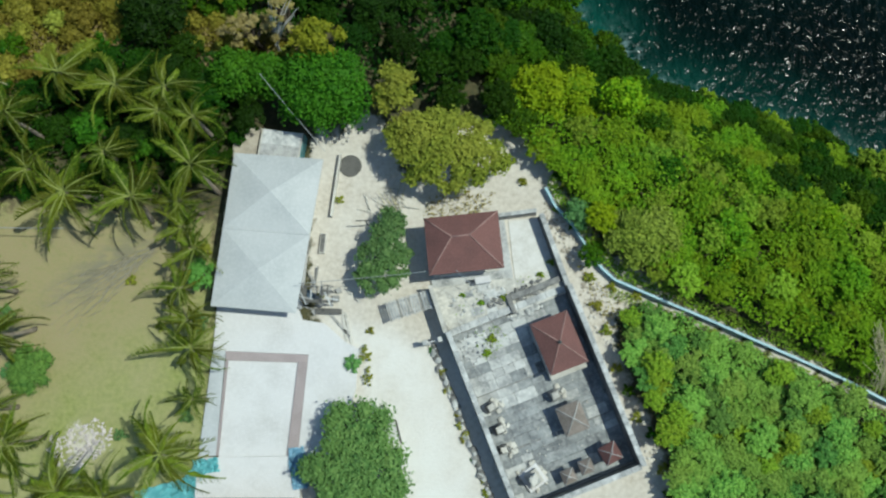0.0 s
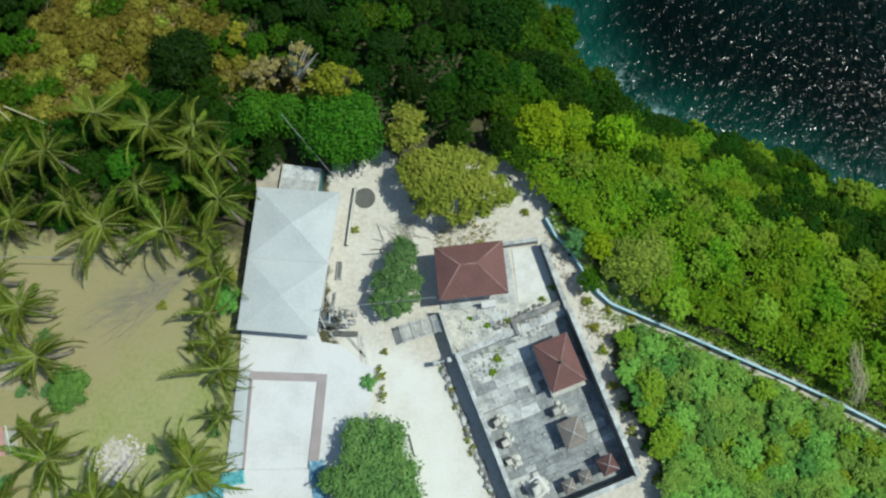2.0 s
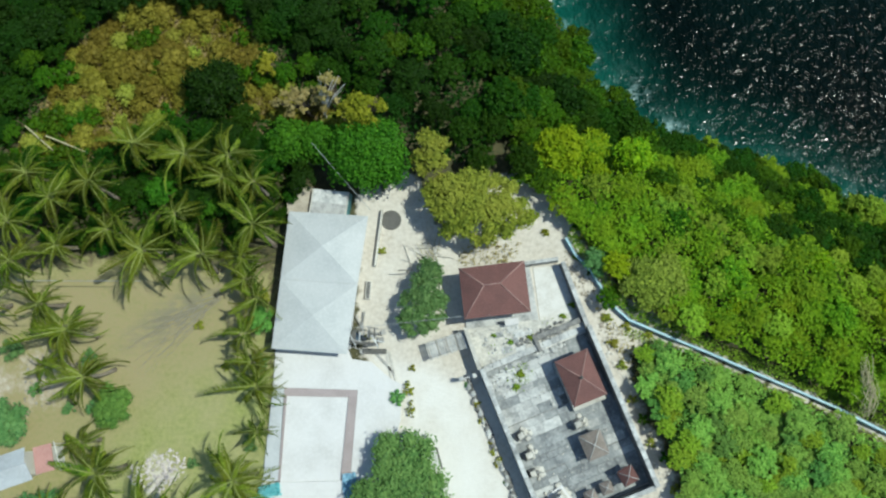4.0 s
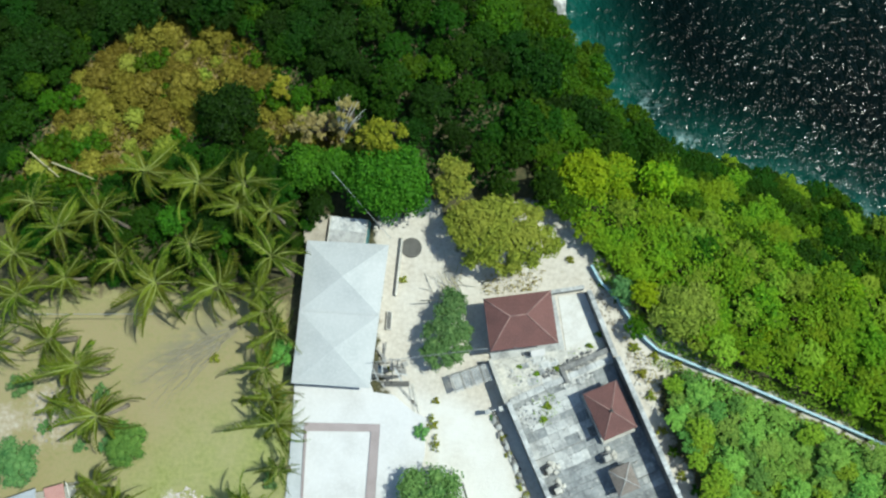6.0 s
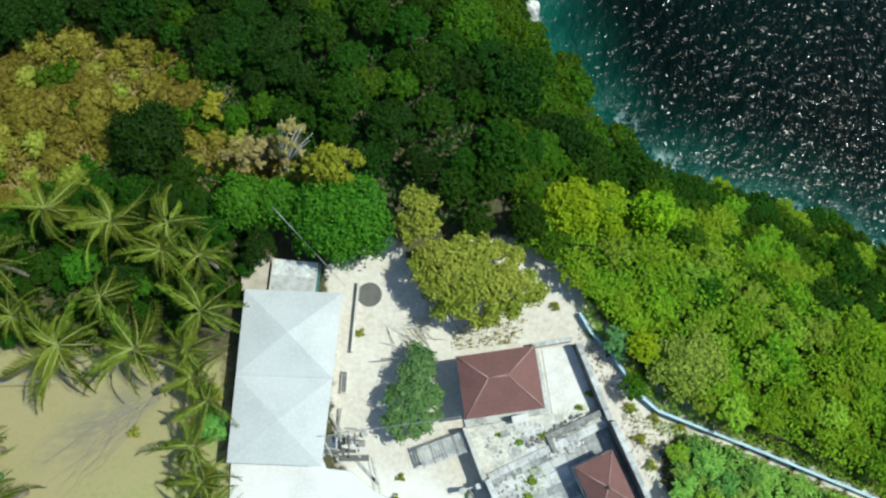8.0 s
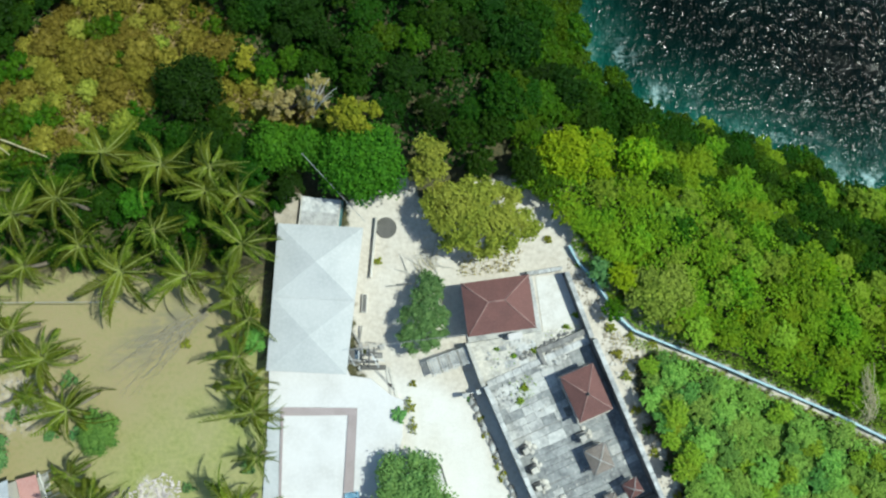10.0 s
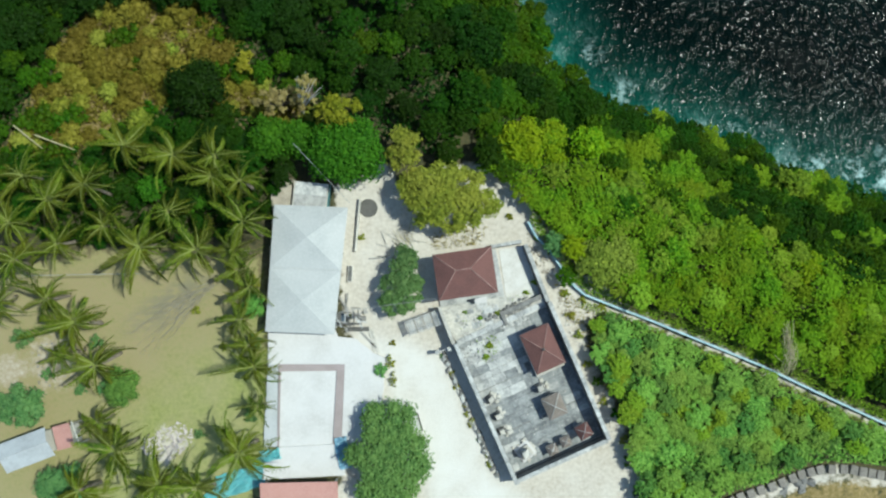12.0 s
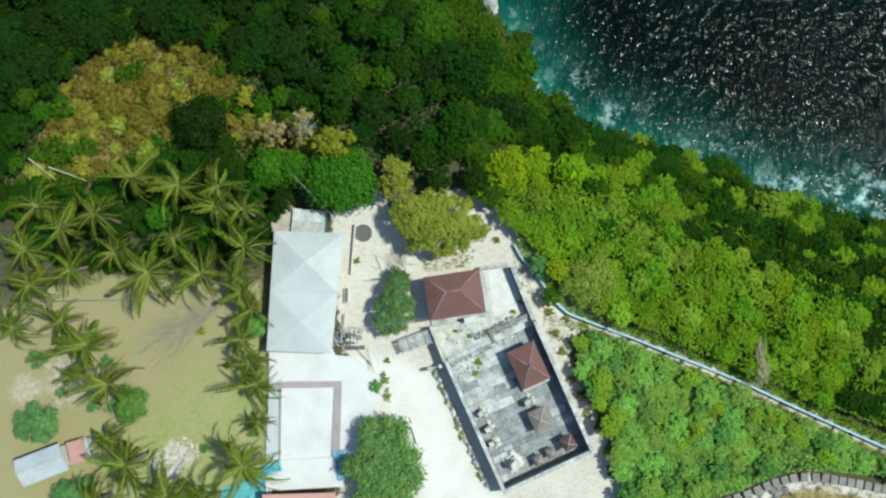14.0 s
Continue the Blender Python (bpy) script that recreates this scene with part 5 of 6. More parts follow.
for k in range(11):
    for q in range(6):
        x_, y_ = -0.2 + 0.86 * k + float(rng.uniform(-0.16, 0.16)) + 0.3 * (q % 2), -4.75 - 0.56 * q + float(rng.uniform(-0.08, 0.08))
        if inside(np.array([[x_, y_]]), TERRACE)[0] and rng.random() < 0.45:
            o = new("flagstone", flag_meshes[int(rng.random() < 0.5)])
            o.parent = raised
            o.matrix_basis = pose(x_, y_, 0.64 + float(rng.uniform(-0.012, 0.02)), float(rng.uniform(-2, 2)), float(rng.uniform(-2, 2)), 14 + float(rng.uniform(-5, 5))) @ Matrix.Diagonal((float(rng.uniform(0.6, 0.95)), float(rng.uniform(0.4, 0.6)), 1, 1))
heap("rubble", 2.4, -5.7, 36, 2.4, 0.9, 0.20, ASH_PALE, "scattered pale rubble on the raised terrace", "rubble", 0.62, 12)
heap("rubble", 6.6, -4.9, 56, 1.6, 0.5, 0.25, ASH_WALL, "broken grey wall stones above the court", "rubble", 0.70, 16)
heap("rubble", 6.0, -6.3, 40, 1.5, 0.6, 0.40, ASH_PALE, "pale fallen stones behind the red roofed shrine", "rubble", 0.24, 18)
heap("rubble", 2.6, -8.9, 34, 1.7, 1.2, 0.22, ASH_PALE, "loose pale stones on the upper court floor", "rubble", 0.24, 20)

heap("rubble", 5.2, -5.6, 46, 1.9, 0.5, 0.26, ASH_WALL, "dark broken stones on the ledge above the court", "rubble", 0.66, 14)
thicket("dry_grass", [(9.6, -2.6), (11.0, -4.3), (12.6, -5.4), (13.4, -7.0), (12.6, -9.4), (11.6, -7.6), (10.6, -5.2)], 0.3, 22, 0.10, "bleached", 94, "sparse tan dry grass between temple wall and parapet")
thicket("court_weeds", [(0.6, -5.6), (2.2, -5.2), (3.9, -5.3), (3.6, -6.3), (1.6, -7.0), (0.9, -6.6)], 0.95, 14, 0.07, "haze", 91, "thin dry weeds on the rubble terrace")
thicket("court_weeds", [(2.4, -7.9), (3.9, -7.4), (4.7, -8.3), (4.2, -9.6), (3.1, -9.9), (2.5, -8.9)], 0.6, 26, 0.07, "haze", 92, "pale green weeds growing over the court paving")
thicket("court_weeds", [(5.2, -4.2), (7.9, -3.6), (8.2, -4.3), (5.4, -4.7)], 0.85, 16, 0.07, "haze", 93, "dry weeds along the ledge beside the forecourt")

heap("court_debris", 0, 0, 70, 3.6, 5.2, 0.13, PALE, "small pale crumbs of stone strewn over the court floor", "debris", 0.16, 0, COURT @ pose(4.2, 6.0, 0))

# thick stepped stone wall at the sea end of the divider
steps = court("stone_steps", 7.1, 13.4, 0, 0, label="broad worn stone steps between the temple courts", category="steps")
for k in range(3):
    part("step", boxm(-1.9, 1.9, -0.75 + 0.42 * k, -0.33 + 0.42 * k, 0.0, 0.42 + 0.24 * k, bevel=0.03), (CHALKY, TUFA, ASH_WALL)[k], steps)
part("cheek", boxm(-2.25, -1.9, -0.8, 0.6, 0.0, 0.95, bevel=0.05), ASH_WALL, steps)


def weed(x, y, s, leaf, label, z=None, m=None, lobes=6):
    t = build_tree("weed", s, s * 0.9, s * 0.9, leaf, int(abs(x * 37 + y * 91)) + 300, lobes, 60, 0.09, label, "weed", "weeds")
    t.matrix_basis = (m or Matrix()) @ pose(x, y, ground_z(x, y) if z is None else z)
    return t


for x, y, s, z in ((4.55, -5.55, 0.45, 0.62), (2.9, -5.9, 0.35, 0.62), (1.6, -5.3, 0.3, 0.62), (3.6, -8.4, 0.55, 0.24), (3.2, -9.4, 0.5, 0.24), (8.0, -3.0, 0.45, 0.05), (7.2, -3.9, 0.4, 0.05), (8.6, 0.9, 0.5, 0.0)):
    weed(x, y, 0.7 * s, "haze", "small grey-green weed growing between the paving stones", z)
for x, y, s in ((-7.35, 2.1, 0.45), (-5.0, -7.6, 0.35), (-8.6, -5.0, 0.35), (11.0, -6.2, 0.6), (12.2, -10.6, 0.5), (13.4, -14.0, 0.5), (15.0, -17.5, 0.6), (10.4, 0.8, 0.7), (11.3, -2.0, 0.8), (9.4, 2.6, 0.7)):
    weed(x, y, s, "olive", "dry olive weed on the sandy ground")

# rough stone edge with weeds outside the west wall
edge = heap("stone_edging", 0, 0, 0, 1, 1, 0.3, ASH_WALL, "rough pale stones and weeds along the road edge", "edging")
spots = []
for k in range(70):
    q = k / 69
    spots.append((-0.80 + 4.25 * q + float(rng.normal(0, 0.12)), -8.5 - 11.4 * q + float(rng.normal(0, 0.1)), 0.10, float(rng.uniform(0.25, 0.62))))
rocks(edge, spots[::2], ASH_WALL)
rocks(edge, spots[1::2], ASH_PALE)
for k in range(16):
    q = float(rng.random())
    weed(-0.95 + 4.25 * q + float(rng.normal(0, 0.15)), -8.7 - 11.3 * q, float(rng.uniform(0.14, 0.34)), "olive" if rng.random() < 0.6 else "mid", "small dry weed at the road edge", lobes=4)

# ---------------------------------------------------------------- around the house
rack = empty("timber_rack", pose(-8.6, -5.2, 0, 0, 0, -4), label="cluttered timber rack and boards beside the house corner", category="rack")
for x in (-0.9, 0.9):
    for y in (-0.45, 0.45):
        part("post", tube(bmesh.new(), [(x, y, -0.1), (x, y, 1.9)], [0.05, 0.05], 6), TIMBER, rack)
part("shelf", boxm(-1.1, 1.1, -0.55, -0.35, 1.85, 1.92), DARK, rack)
part("shelf", boxm(-1.1, -0.7, -0.35, 0.5, 1.85, 1.92), DARK, rack)
part("shelf", boxm(0.2, 1.0, 0.0, 0.5, 1.85, 1.92), TIMBER, rack)
for k in range(13):
    b_ = part("board", boxm(-0.05, 0.05, -float(rng.uniform(0.3, 0.75)), float(rng.uniform(0.3, 0.75)), 0.0, 0.05), (TIMBER, ASH_PALE, DARK)[k % 3], rack)
    b_.matrix_basis = pose(float(rng.uniform(-0.95, 0.95)), float(rng.uniform(-0.45, 0.7)), 1.94 + 0.05 * (k % 4), 0, 0, float(rng.choice((0, 90, 8, 82, 30))))
tank = empty("water_drum", pose(-9.45, -5.1, 0), label="dark blue water drum against the house", category="drum")
bm_ = bmesh.new()
tube(bm_, [(0, 0, -0.02), (0, 0, 0.3), (0, 0, 1.05), (0, 0, 1.12)], [0.36, 0.40, 0.40, 0.34], 18)
part("barrel", bm_, BLUE_DARK, tank, smooth=False)
bench = empty("bench", pose(-8.0, -6.2, 0, 0, 0, -3), label="dark wooden bench on the sand", category="bench")
part("seat", boxm(-0.95, 0.95, -0.2, 0.2, 0.40, 0.46, bevel=0.01), DARK, bench)
for x in (-0.8, 0.8):
    part("leg", boxm(x - 0.05, x + 0.05, -0.17, 0.17, -0.05, 0.40), DARK, bench)
for k, (x, y, a) in enumerate(((-6.9, -7.3, 8), (-6.6, -7.4, 12), (-7.3, -7.1, 40))):
    b_ = tagged(part("plank", boxm(-0.09, 0.09, -1.2, 1.2, 0.0, 0.06), PALE if k < 2 else TIMBER), "weathered loose plank lying on the sand", "plank", "loose planks")
    b_.matrix_basis = pose(x, y, 0.03, 0, 0, a)
pot = empty("planter", pose(-8.5, -1.2, 0, 0, 0, -6), label="long low planter with dry soil beside the house", category="planter")
part("trough", boxm(-0.22, 0.22, -0.75, 0.75, -0.05, 0.30, bevel=0.03), CONCRETE, pot)
part("soil", boxm(-0.15, 0.15, -0.68, 0.68, 0.28, 0.315), ASH_WALL, pot)
pole = empty("short_pole", pose(-5.2, 0.1, 0), label="short dark post with a crossbar in the sand", category="post")
part("shaft", tube(bmesh.new(), [(0, 0, -0.1), (0, 0, 1.6)], [0.05, 0.04], 6), DARK, pole)
part("crossbar", boxm(-0.7, 0.5, -0.04, 0.04, 1.50, 1.58), DARK, pole)
board = empty("white_board", pose(-3.75, -14.75, 0, 0, 0, 14), label="white board in a dark frame leaning at the roadside", category="board")
part("panel", plate(bmesh.new(), [(-0.75, -0.75, 0.45), (0.65, -0.75, 0.7), (0.65, 0.6, 0.7), (-0.75, 0.6, 0.45)], 0.05), WHITE, board)
for p_, q_ in (((0.72, 0.72, 0.72), (0.72, -0.95, 0.72)), ((0.72, 0.72, 0.72), (-0.45, 0.72, 0.55))):
    part("frame_bar", tube(bmesh.new(), [p_, q_], [0.07, 0.07], 6), DARK, board)
for y_ in (0.5, -0.6):
    part("leg", tube(bmesh.new(), [(0.62, y_, -0.1), (0.62, y_, 0.68)], [0.045, 0.045], 6), DARK, board)
table = empty("white_table", pose(3.05, -4.35, 0.62, 0, 0, 8), label="small white table under the pavilion eave", category="table")
part("top", boxm(-0.55, 0.55, -0.25, 0.25, 0.70, 0.75, bevel=0.01), WHITE, table)
for x in (-0.48, 0.48):
    for y in (-0.19, 0.19):
        part("leg", boxm(x - 0.03, x + 0.03, y - 0.03, y + 0.03, -0.02, 0.70), WHITE, table)


brush = empty("brushwood", pose(-3.3, 2.0, 0, 0, 0, 40), label="loose heap of pale dry branches lying under the olive tree", category="branches")
r_ = random.Random(5)
for k in range(26):
    x, y, a, ln = r_.gauss(0, 0.85), r_.gauss(0, 0.4), r_.gauss(1.35, 0.45), r_.uniform(0.5, 1.3)
    dx, dy = math.cos(a) * ln, math.sin(a) * ln
    z = ground_z(-3.3, 2.0) + r_.uniform(0.03, 0.3)
    part("branch", tube(bmesh.new(), [(x - dx, y - dy, max(0.02, z - 0.15)), (x + r_.uniform(-0.1, 0.1), y, z), (x + dx, y + dy, z + r_.uniform(-0.05, 0.2))], [0.045, 0.032, 0.014], 5), PALE if k % 3 else DEADWOOD, brush)


def cable(p, q, sag, r, label):
    pts = []
    for k in range(13):
        t = k / 12
        pts.append((p[0] + (q[0] - p[0]) * t, p[1] + (q[1] - p[1]) * t, p[2] + (q[2] - p[2]) * t - 4 * sag * t * (1 - t)))
    bm = bmesh.new()
    tube(bm, pts, [r] * 13, 5)
    return tagged(part("cable", bm, WIRE), label, "cable")


cable((-12.1, 9.9, 5.4), (-7.9, 4.9, 2.9), 0.2, 0.023, "thick grey cable running down out of the trees")
cable((-9.6, -4.6, 3.3), (-0.85, -3.95, 3.05), 0.25, 0.022, "thin pale cable between house and pavilion")
cable((1.2, -3.9, 3.0), (4.0, -6.2, 1.2), 0.1, 0.018, "thin pale cable from the pavilion to the terrace")

# cyan and blue sheets at the end of the terrace
def sheet_of(name, x, y, w, d, material, turn, label, z=0.3, amp=0.18):
    bm = bmesh.new()
    n = 9
    g = [[bm.verts.new((w * (i / n - 0.5) + float(rng.normal(0, 0.04)), d * (j / n - 0.5) + float(rng.normal(0, 0.04)), amp * noise.noise(Vector((i * 0.7 + x, j * 0.7 + y, 0)))))
          for j in range(n + 1)] for i in range(n + 1)]
    for i in range(n):
        for j in range(n):
            bm.faces.new((g[i][j], g[i + 1][j], g[i + 1][j + 1], g[i][j + 1]))
    bmesh.ops.solidify(bm, geom=bm.faces[:], thickness=0.02)
    o = tagged(part(name, bm, material), label, "tarpaulin", "plastic sheets")
    o.matrix_basis = pose(x, y, z, 0, 0, turn)
    return o


sheet_of("tarpaulin", -19.2, -18.9, 4.2, 2.0, CYAN, 14, "crumpled cyan plastic sheet on the ground under palms", 0.16)
sheet_of("tarpaulin", -17.5, -17.7, 1.8, 1.0, CYAN, 48, "crumpled cyan plastic sheet beside the terrace", 0.2)
sheet_of("tarpaulin", -16.4, -16.8, 1.7, 1.0, CYAN, 10, "small turquoise plastic sheet on the terrace", 0.42)
sheet_of("tarpaulin", -10.0, -17.0, 1.1, 2.8, BLUE, 8, "blue plastic sheet hanging at the terrace edge", 0.42)
sheet_of("tarpaulin", -21.8, -20.0, 1.6, 0.8, CYAN, 30, "torn cyan plastic sheet under palms", 0.16)

# ---------------------------------------------------------------- west garden
heap("boulder_heap", -26.0, -15.3, 130, 2.0, 1.5, 0.24, BLOSSOM, "low spread of pale pinkish coral stones on the lawn", "stones", 0.0)
heap("boulder_heap", -24.5, -14.7, 80, 1.2, 1.3, 0.22, BLOSSOM, "low spread of pale coral stones beside the larger one", "stones", 0.0)
heap("stones", -35.4, -7.6, 46, 2.4, 2.2, 0.2, STEP_STONE, "scattered pale stones on dry ground", "stones", 0.0)
hut = empty("tin_hut", pose(-37.2, -14.7, 0, 0, 0, 17), label="small hut with a two-sided grey tin roof", category="hut")
part("wall", boxm(-1.9, 1.9, -0.95, 0.95, -0.1, 2.0), CONCRETE, hut)
part("roof_slope", plate(bmesh.new(), [(-2.2, -1.35, 1.95), (2.2, -1.35, 1.95), (2.2, 0.0, 2.5), (-2.2, 0.0, 2.5)], 0.05), TIN, hut)
part("roof_slope", plate(bmesh.new(), [(2.1, 1.25, 1.95), (-2.3, 1.25, 1.95), (-2.3, 0.012, 2.5), (2.1, 0.012, 2.5)], 0.05), TIN, hut)
lean = empty("red_roof_shed", pose(-33.95, -13.8, 0, 0, 0, 12), label="small shed with a faded red tiled roof and a pale pole", category="shed")
part("wall", boxm(-0.65, 0.65, -0.8, 0.8, -0.1, 1.8), CONCRETE, lean)
part("roof", plate(bmesh.new(), [(-0.85, -1.05, 1.8), (0.75, -1.05, 2.0), (0.75, 1.05, 2.0), (-0.85, 1.05, 1.8)], 0.08), PINK, lean)
part("pole", tube(bmesh.new(), [(1.0, 1.1, 2.02), (1.25, -1.2, 2.02)], [0.06, 0.05], 6), PALE, lean)
part("post", tube(bmesh.new(), [(1.05, 0.9, -0.1), (1.05, 0.9, 2.0)], [0.05, 0.05], 6), PALE, lean)
part("post", tube(bmesh.new(), [(1.2, -0.9, -0.1), (1.2, -0.9, 2.0)], [0.05, 0.05], 6), PALE, lean)
for (x0, y0, x1, y1) in ((-35.9, 13.0, -32.5, 11.5), (-37.8, 14.0, -35.4, 11.8)):
    bm_ = bmesh.new()
    tube(bm_, [(x0, y0, 1.5), ((x0 + x1) / 2, (y0 + y1) / 2, 1.45), (x1, y1, 1.2)], [0.075, 0.07, 0.04], 7)
    tagged(part("palm_log", bm_, DEADWOOD), "pale dead palm trunk lying over dry shrubs", "log", "dead trunks")
for (x, y, s) in ((-22.5, -3.6, 0.5), (-20.2, -7.0, 0.45), (-30.8, -9.8, 0.9), (-31.6, -5.8, 0.9), (-34.0, -4.4, 1.0), (-36.0, -8.4, 0.7), (-30.2, -14.0, 0.9), (-33.0, -10.0, 0.7), (-22.6, -14.6, 0.6), (-18.0, -13.2, 0.8), (-17.4, -6.8, 0.9), (-17.2, -1.4, 0.9),
                  (-38.0, -5.0, 1.2), (-27.6, -18.6, 1.0), (-32.6, -19.2, 1.0)):
    weed(x, y, s, "mid" if (x * 7) % 3 < 1.5 else "olive", "low leafy shrub in the palm garden", lobes=8)

# leafless fallen branches fanning out over the lawn
TWIG = weathered("bare_twigs", (0.22, 0.20, 0.14), (0.14, 0.125, 0.10), (0.32, 0.29, 0.25), 0.95, 2.0, 12.0)
fallen = empty("fallen_branch", pose(-20.2, -0.6, 0.0, 0, 0, 214), label="leafless grey fallen branch with fanned twigs on the lawn", category="branch")
for k in range(22):
    fan = radians(-12 + 25 * (k / 21)) + float(rng.normal(0, 0.05))
    near, far = float(rng.uniform(0.0, 3.5)), float(rng.uniform(5.5, 10.6))
    pts_ = []
    for q in range(8):
        d = near + (far - near) * q / 7
        wig = 0.20 * math.sin(1.3 * d + k) + 0.12 * math.sin(2.9 * d + 2 * k)
        pts_.append((d * math.cos(fan), d * math.sin(fan) * (0.75 + 0.25 * min(1, d / 6)) + wig, 0.06 + 0.05 * math.sin(2 * d + k)))
    part("twig", tube(bmesh.new(), pts_, [0.034, 0.032, 0.03, 0.026, 0.022, 0.018, 0.014, 0.01], 5), TWIG, fallen)

# bare pale top of the yellow tree
dead = empty("dead_branches", pose(-10.3, 15.0, 0), label="bare pale branches above the yellow tree", category="branches")
for k in range(9):
    a, l_ = radians(50) + 0.16 * (k - 4), 2.2 + 0.5 * math.sin(2.3 * k)
    bm_ = bmesh.new()
    tube(bm_, [(-1.4, -1.5, 2.2), (-1.4 + 0.5 * l_ * math.cos(a), -1.5 + 0.5 * l_ * math.sin(a), 4.6), (-1.4 + l_ * math.cos(a), -1.5 + l_ * math.sin(a), 5.8 + 0.4 * math.sin(3 * k))], [0.09, 0.06, 0.02], 5)
    part("branch", bm_, PALE, dead)
bm_ = bmesh.new()
tube(bm_, [(-1.5, -1.6, -2.0), (-1.4, -1.5, 2.3)], [0.16, 0.11], 7)
part("trunk", bm_, PALE, dead)

# dead vines on the slope
vines = empty("dead_vines", pose(29.45, -10.1, 0), label="hanging bundle of pale dead vines on the slope", category="vines")
for k in range(54):
    x, y0 = float(rng.normal(0, 0.30)), float(rng.uniform(-2.6, 0.4))
    bm_ = bmesh.new()
    tube(bm_, [(x - 0.1, y0, 1.7 + 0.3 * x), (x + float(rng.normal(0, 0.12)), y0 + 1.0, 2.5), (x + float(rng.normal(0, 0.3)), y0 + 2.0, 2.3)], [0.018, 0.022, 0.012], 4)
    part("vine", bm_, DEADWOOD, vines)

# stone stairway along the lower slope
stair = tagged(new("stairway"), "stone stairway of separate worn blocks along the slope", "stairway", kind="structure")
pts = []
for a, b in zip(STAIR[:-1], STAIR[1:]):
    n = max(1, int(np.hypot(*(b - a)) / 0.80))
    pts += [(a + (b - a) * (k + 0.5) / n, math.degrees(math.atan2(b[1] - a[1], b[0] - a[0]))) for k in range(n)]
block = boxm(-0.34, 0.34, -0.40, 0.40, -0.4, 0.30, bevel=0.03)
block = finish(block)
block.materials.append(STEP_STONE)
for p, a in pts:
    o = new("step_block", block)
    o.parent = stair
    o.matrix_basis = pose(float(p[0]), float(p[1]), ground_z(*p) + float(rng.uniform(-0.03, 0.03)), 0, 0, a + float(rng.uniform(-1.5, 1.5)))
heap("slope_rocks", 29.5, -22.6, 26, 2.0, 0.6, 0.8, ASH_WALL, "dark rough rocks below the stairway", "rocks", -0.1, 5)

# pale outcrop and a dry shrub on the northern cliff edge
bm_ = bmesh.new()
bmesh.ops.create_icosphere(bm_, subdivisions=4, radius=1.0)
for vert in bm_.verts:
    q = vert.co.copy()
    k = 1 + 0.28 * noise.noise(q * 1.4) + 0.12 * noise.noise(q * 3.7)
    vert.co = Vector((q.x * 1.45 * k, q.y * 1.25 * k, q.z * 3.4 * k))
crag = tagged(part("limestone_crag", bm_, CHALKY), "pale limestone crag standing on the cliff edge", "rock")
crag.matrix_basis = pose(8.0, 31.0, -12.6)
place_tree(8.0, 26.0, name="dry_bush", rx=1.0, ry=0.8, h=3.6, leaf="gold", seed=27, lobes=8, per_area=36, size=0.13, label="small yellowed bush on the cliff edge", category="bush")
heap("stones", 11.2, -7.2, 40, 0.7, 2.2, 0.22, CONCRETE, "small pale stones on sand beside the court wall", "stones", 0.0, 18)
heap("stones", 14.0, -15.6, 40, 0.7, 2.4, 0.2, CONCRETE, "small pale stones on sand outside the court corner", "stones", 0.0, 18)
heap("stones", 8.9, -0.9, 80, 0.75, 2.6, 0.24, TAN, "tan rubble between the forecourt wall and the parapet", "stones", 0.0, 24)
heap("stones", 10.9, -5.6, 50, 0.8, 1.4, 0.20, TAN, "small tan stones on sand beside the court wall", "stones", 0.0, 24)
heap("stones", -6.2, -1.2, 30, 1.2, 3.0, 0.10, CONCRETE, "scattered gravel on the sandy yard", "gravel", 0.0)
for x, y, s_ in ((10.7, -4.2, 0.5), (11.6, -8.0, 0.5), (12.9, -12.2, 0.55), (14.4, -15.2, 0.6), (15.3, -19.4, 0.7), (9.9, -0.4, 0.6), (12.2, -4.9, 0.45), (9.0, 3.4, 0.6), (6.2, 3.0, 0.4), (13.9, -5.6, 0.5), (15.8, -22.0, 0.6)):
    weed(x, y, s_, "moss" if s_ > 0.5 else "olive", "low scrubby weed on the sandy ground", lobes=7)

# gate at the road corner of the court
gate = empty("gate", pose(-0.55, -8.55, 0, 0, 0, 12), label="small white gate with two pillars at the court corner", category="gate")
for x in (-0.55, 0.55):
    part("pillar", boxm(x - 0.14, x + 0.14, -0.14, 0.14, -0.1, 1.25, bevel=0.02), PALE, gate)
    part("cap", boxm(x - 0.18, x + 0.18, -0.18, 0.18, 1.25, 1.34, bevel=0.02), ASH_PALE, gate)
part("bar", boxm(-0.41, 0.41, -0.03, 0.03, 0.85, 0.93), WHITE, gate)
cable((-37.0, 0.4, 2.2), (-26.6, -0.1, 2.6), 0.15, 0.03, "thin pale line stretched over the garden")

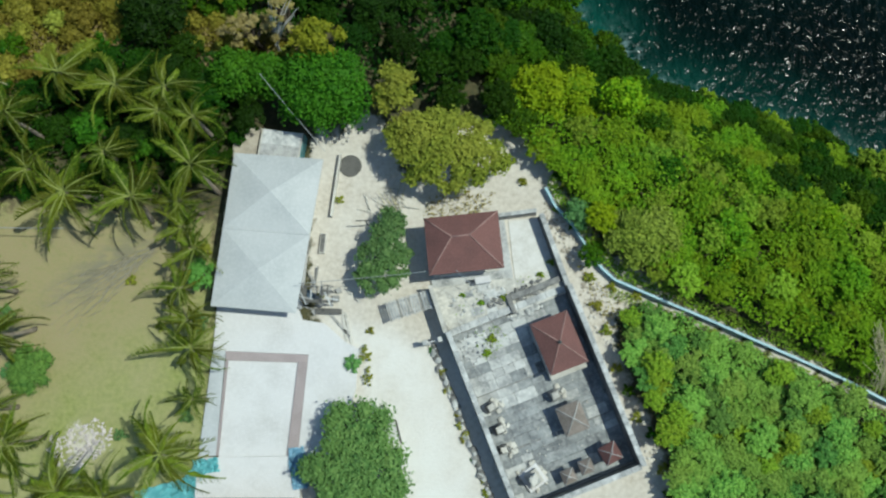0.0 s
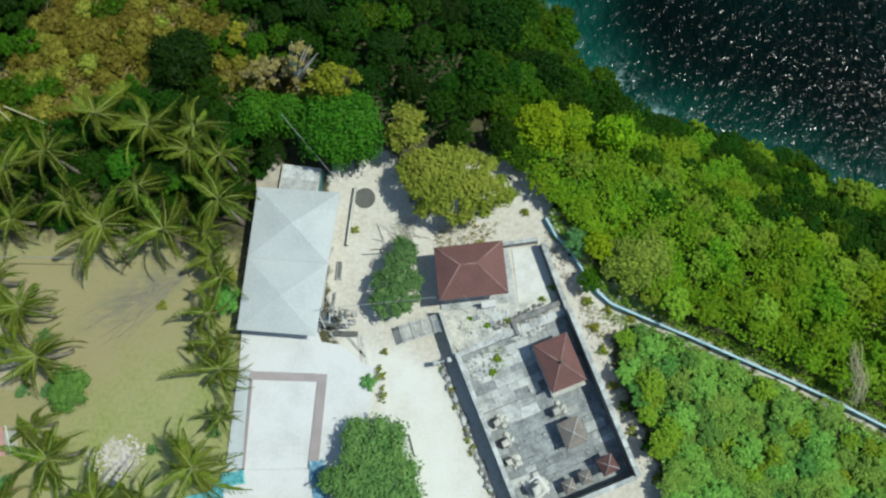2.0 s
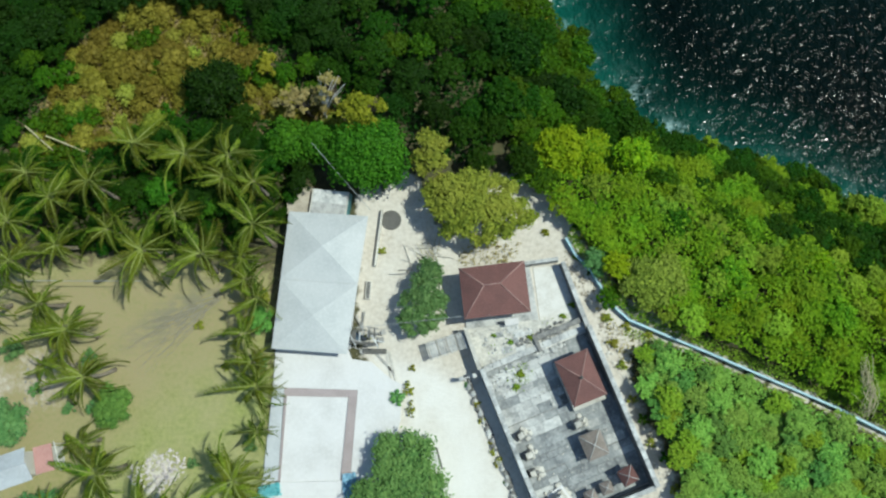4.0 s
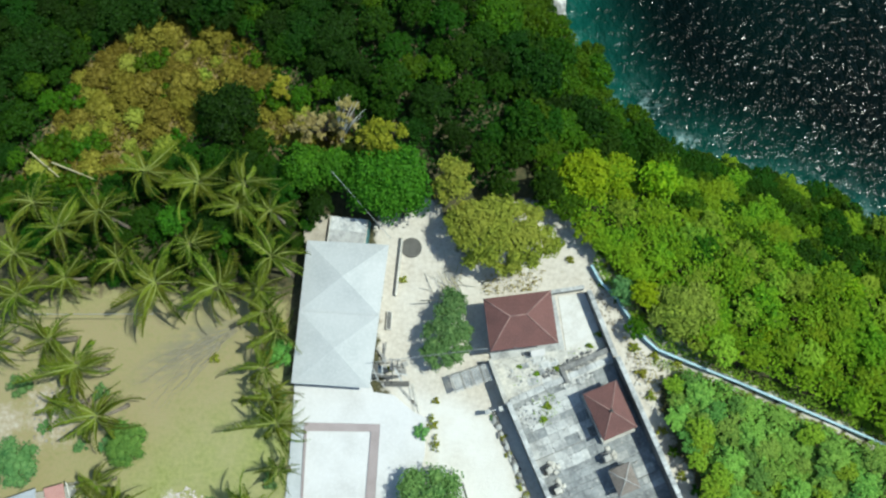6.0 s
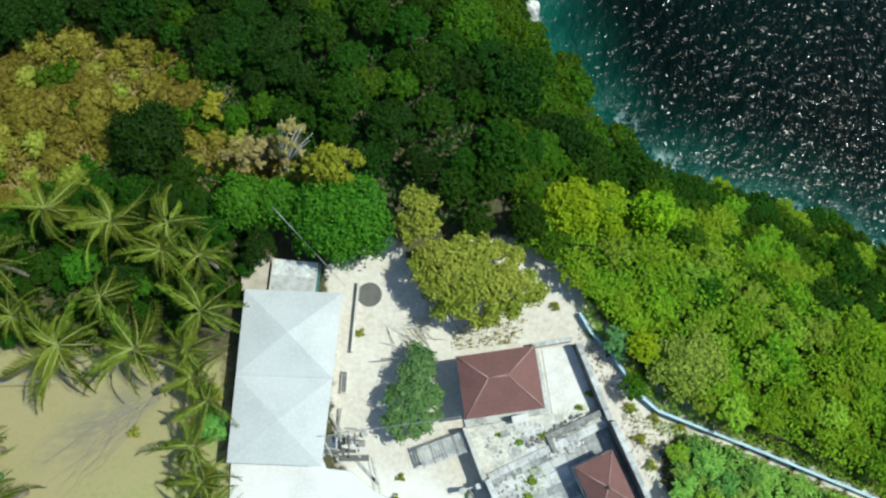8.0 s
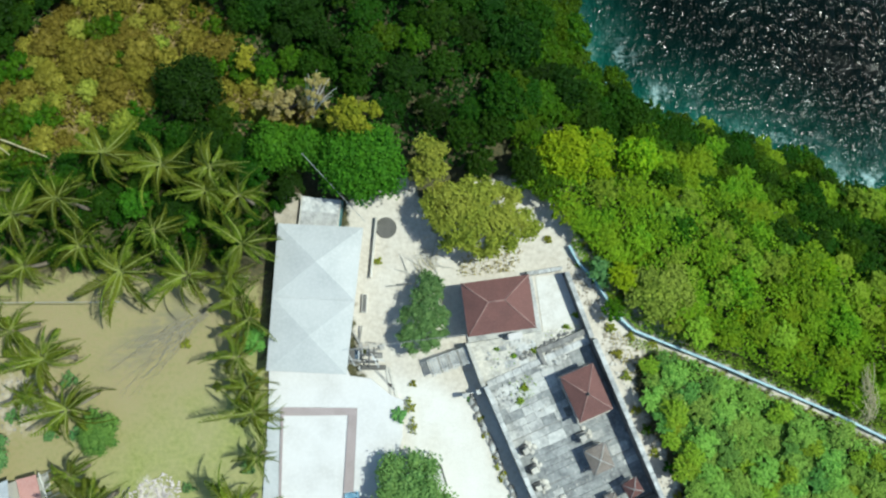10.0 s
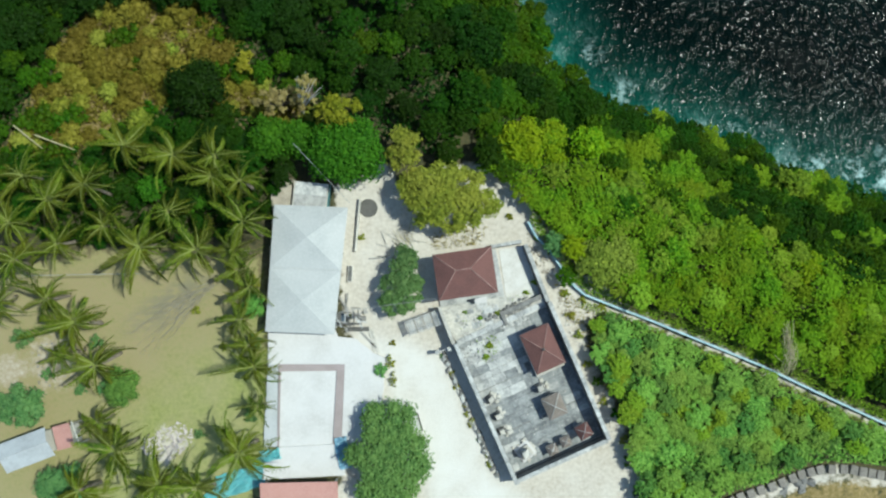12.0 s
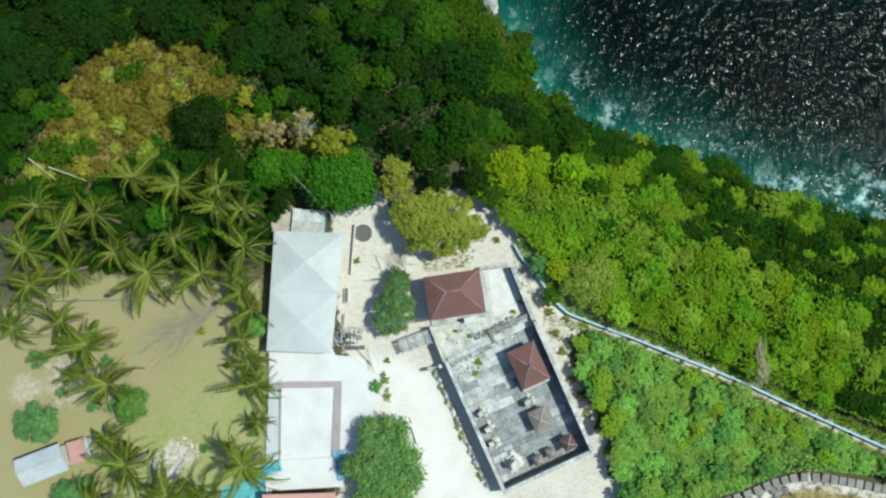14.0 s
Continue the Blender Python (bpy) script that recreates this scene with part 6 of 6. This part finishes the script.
# leaning boards and crates at the house corner
for k, (x, y, a, l) in enumerate(((-9.2, -3.9, 24, 1.5), (-8.9, -3.5, -12, 1.2), (-9.5, -5.9, 70, 1.1), (-8.2, -4.3, 82, 0.9))):
    b_ = tagged(part("plank", boxm(-0.06, 0.06, -l / 2, l / 2, 0.0, 0.05), TIMBER), "weathered loose board by the house corner", "plank", "loose planks")
    b_.matrix_basis = pose(x, y, 0.28 if k < 2 else 0.0, 12 if k < 2 else 0, 0, a)
for k, (x, y, s_) in enumerate(((-7.5, -5.3, 0.42), (-7.3, -4.7, 0.34), (-9.0, -6.2, 0.36))):
    c_ = empty("crate", pose(x, y, 0, 0, 0, 20 * k), label="small dark wooden crate on the sand", category="crate", group="crates")
    part("body", boxm(-s_ / 2, s_ / 2, -s_ / 2, s_ / 2, -0.01, s_ * 0.7, bevel=0.01), DARK, c_)
    part("lid", boxm(-s_ / 2 - 0.02, s_ / 2 + 0.02, -s_ / 2 - 0.02, s_ / 2 + 0.02, s_ * 0.7, s_ * 0.7 + 0.03), TIMBER, c_)

# paving stones of the court, each one a slab
slabs = []
for mat_ in (ASH, ASH_PALE):
    me_ = finish(boxm(-0.5, 0.5, -0.5, 0.5, -0.06, 0.0, bevel=0.012))
    me_.materials.append(mat_)
    slabs.append(me_)
v = 0.34
while v < 12.5:
    deep = min(float(rng.uniform(0.42, 0.85)), 12.72 - v)
    mid_v = v + deep / 2
    z = 0.10 if mid_v < 3.9 else 0.16 if mid_v < 8.1 else 0.24
    u = 0.34
    while u < 8.6:
        wide = min(float(rng.choice((0.6, 0.8, 1.1, 1.5))), 8.88 - u)
        mid_u = u + wide / 2
        worn = noise.noise(Vector((mid_u * 0.7, mid_v * 0.9, 3.3))) + (0.25 if 8.1 < mid_v < 12 and mid_u < 5.5 else -0.2)
        if not (5.5 < mid_u < 8.1 and 7.6 < mid_v < 11.0):
            o = new("paving_stone", slabs[int(worn > 0.08)])
            o.parent = court_floor
            o.matrix_basis = pose(mid_u, mid_v, z + float(rng.uniform(-0.014, 0.016)), float(rng.uniform(-1, 1)), float(rng.uniform(-1, 1)), float(rng.uniform(-0.8, 0.8))) @ Matrix.Diagonal((wide - 0.014, deep - 0.014, 1, 1))
        u += wide
    v += deep
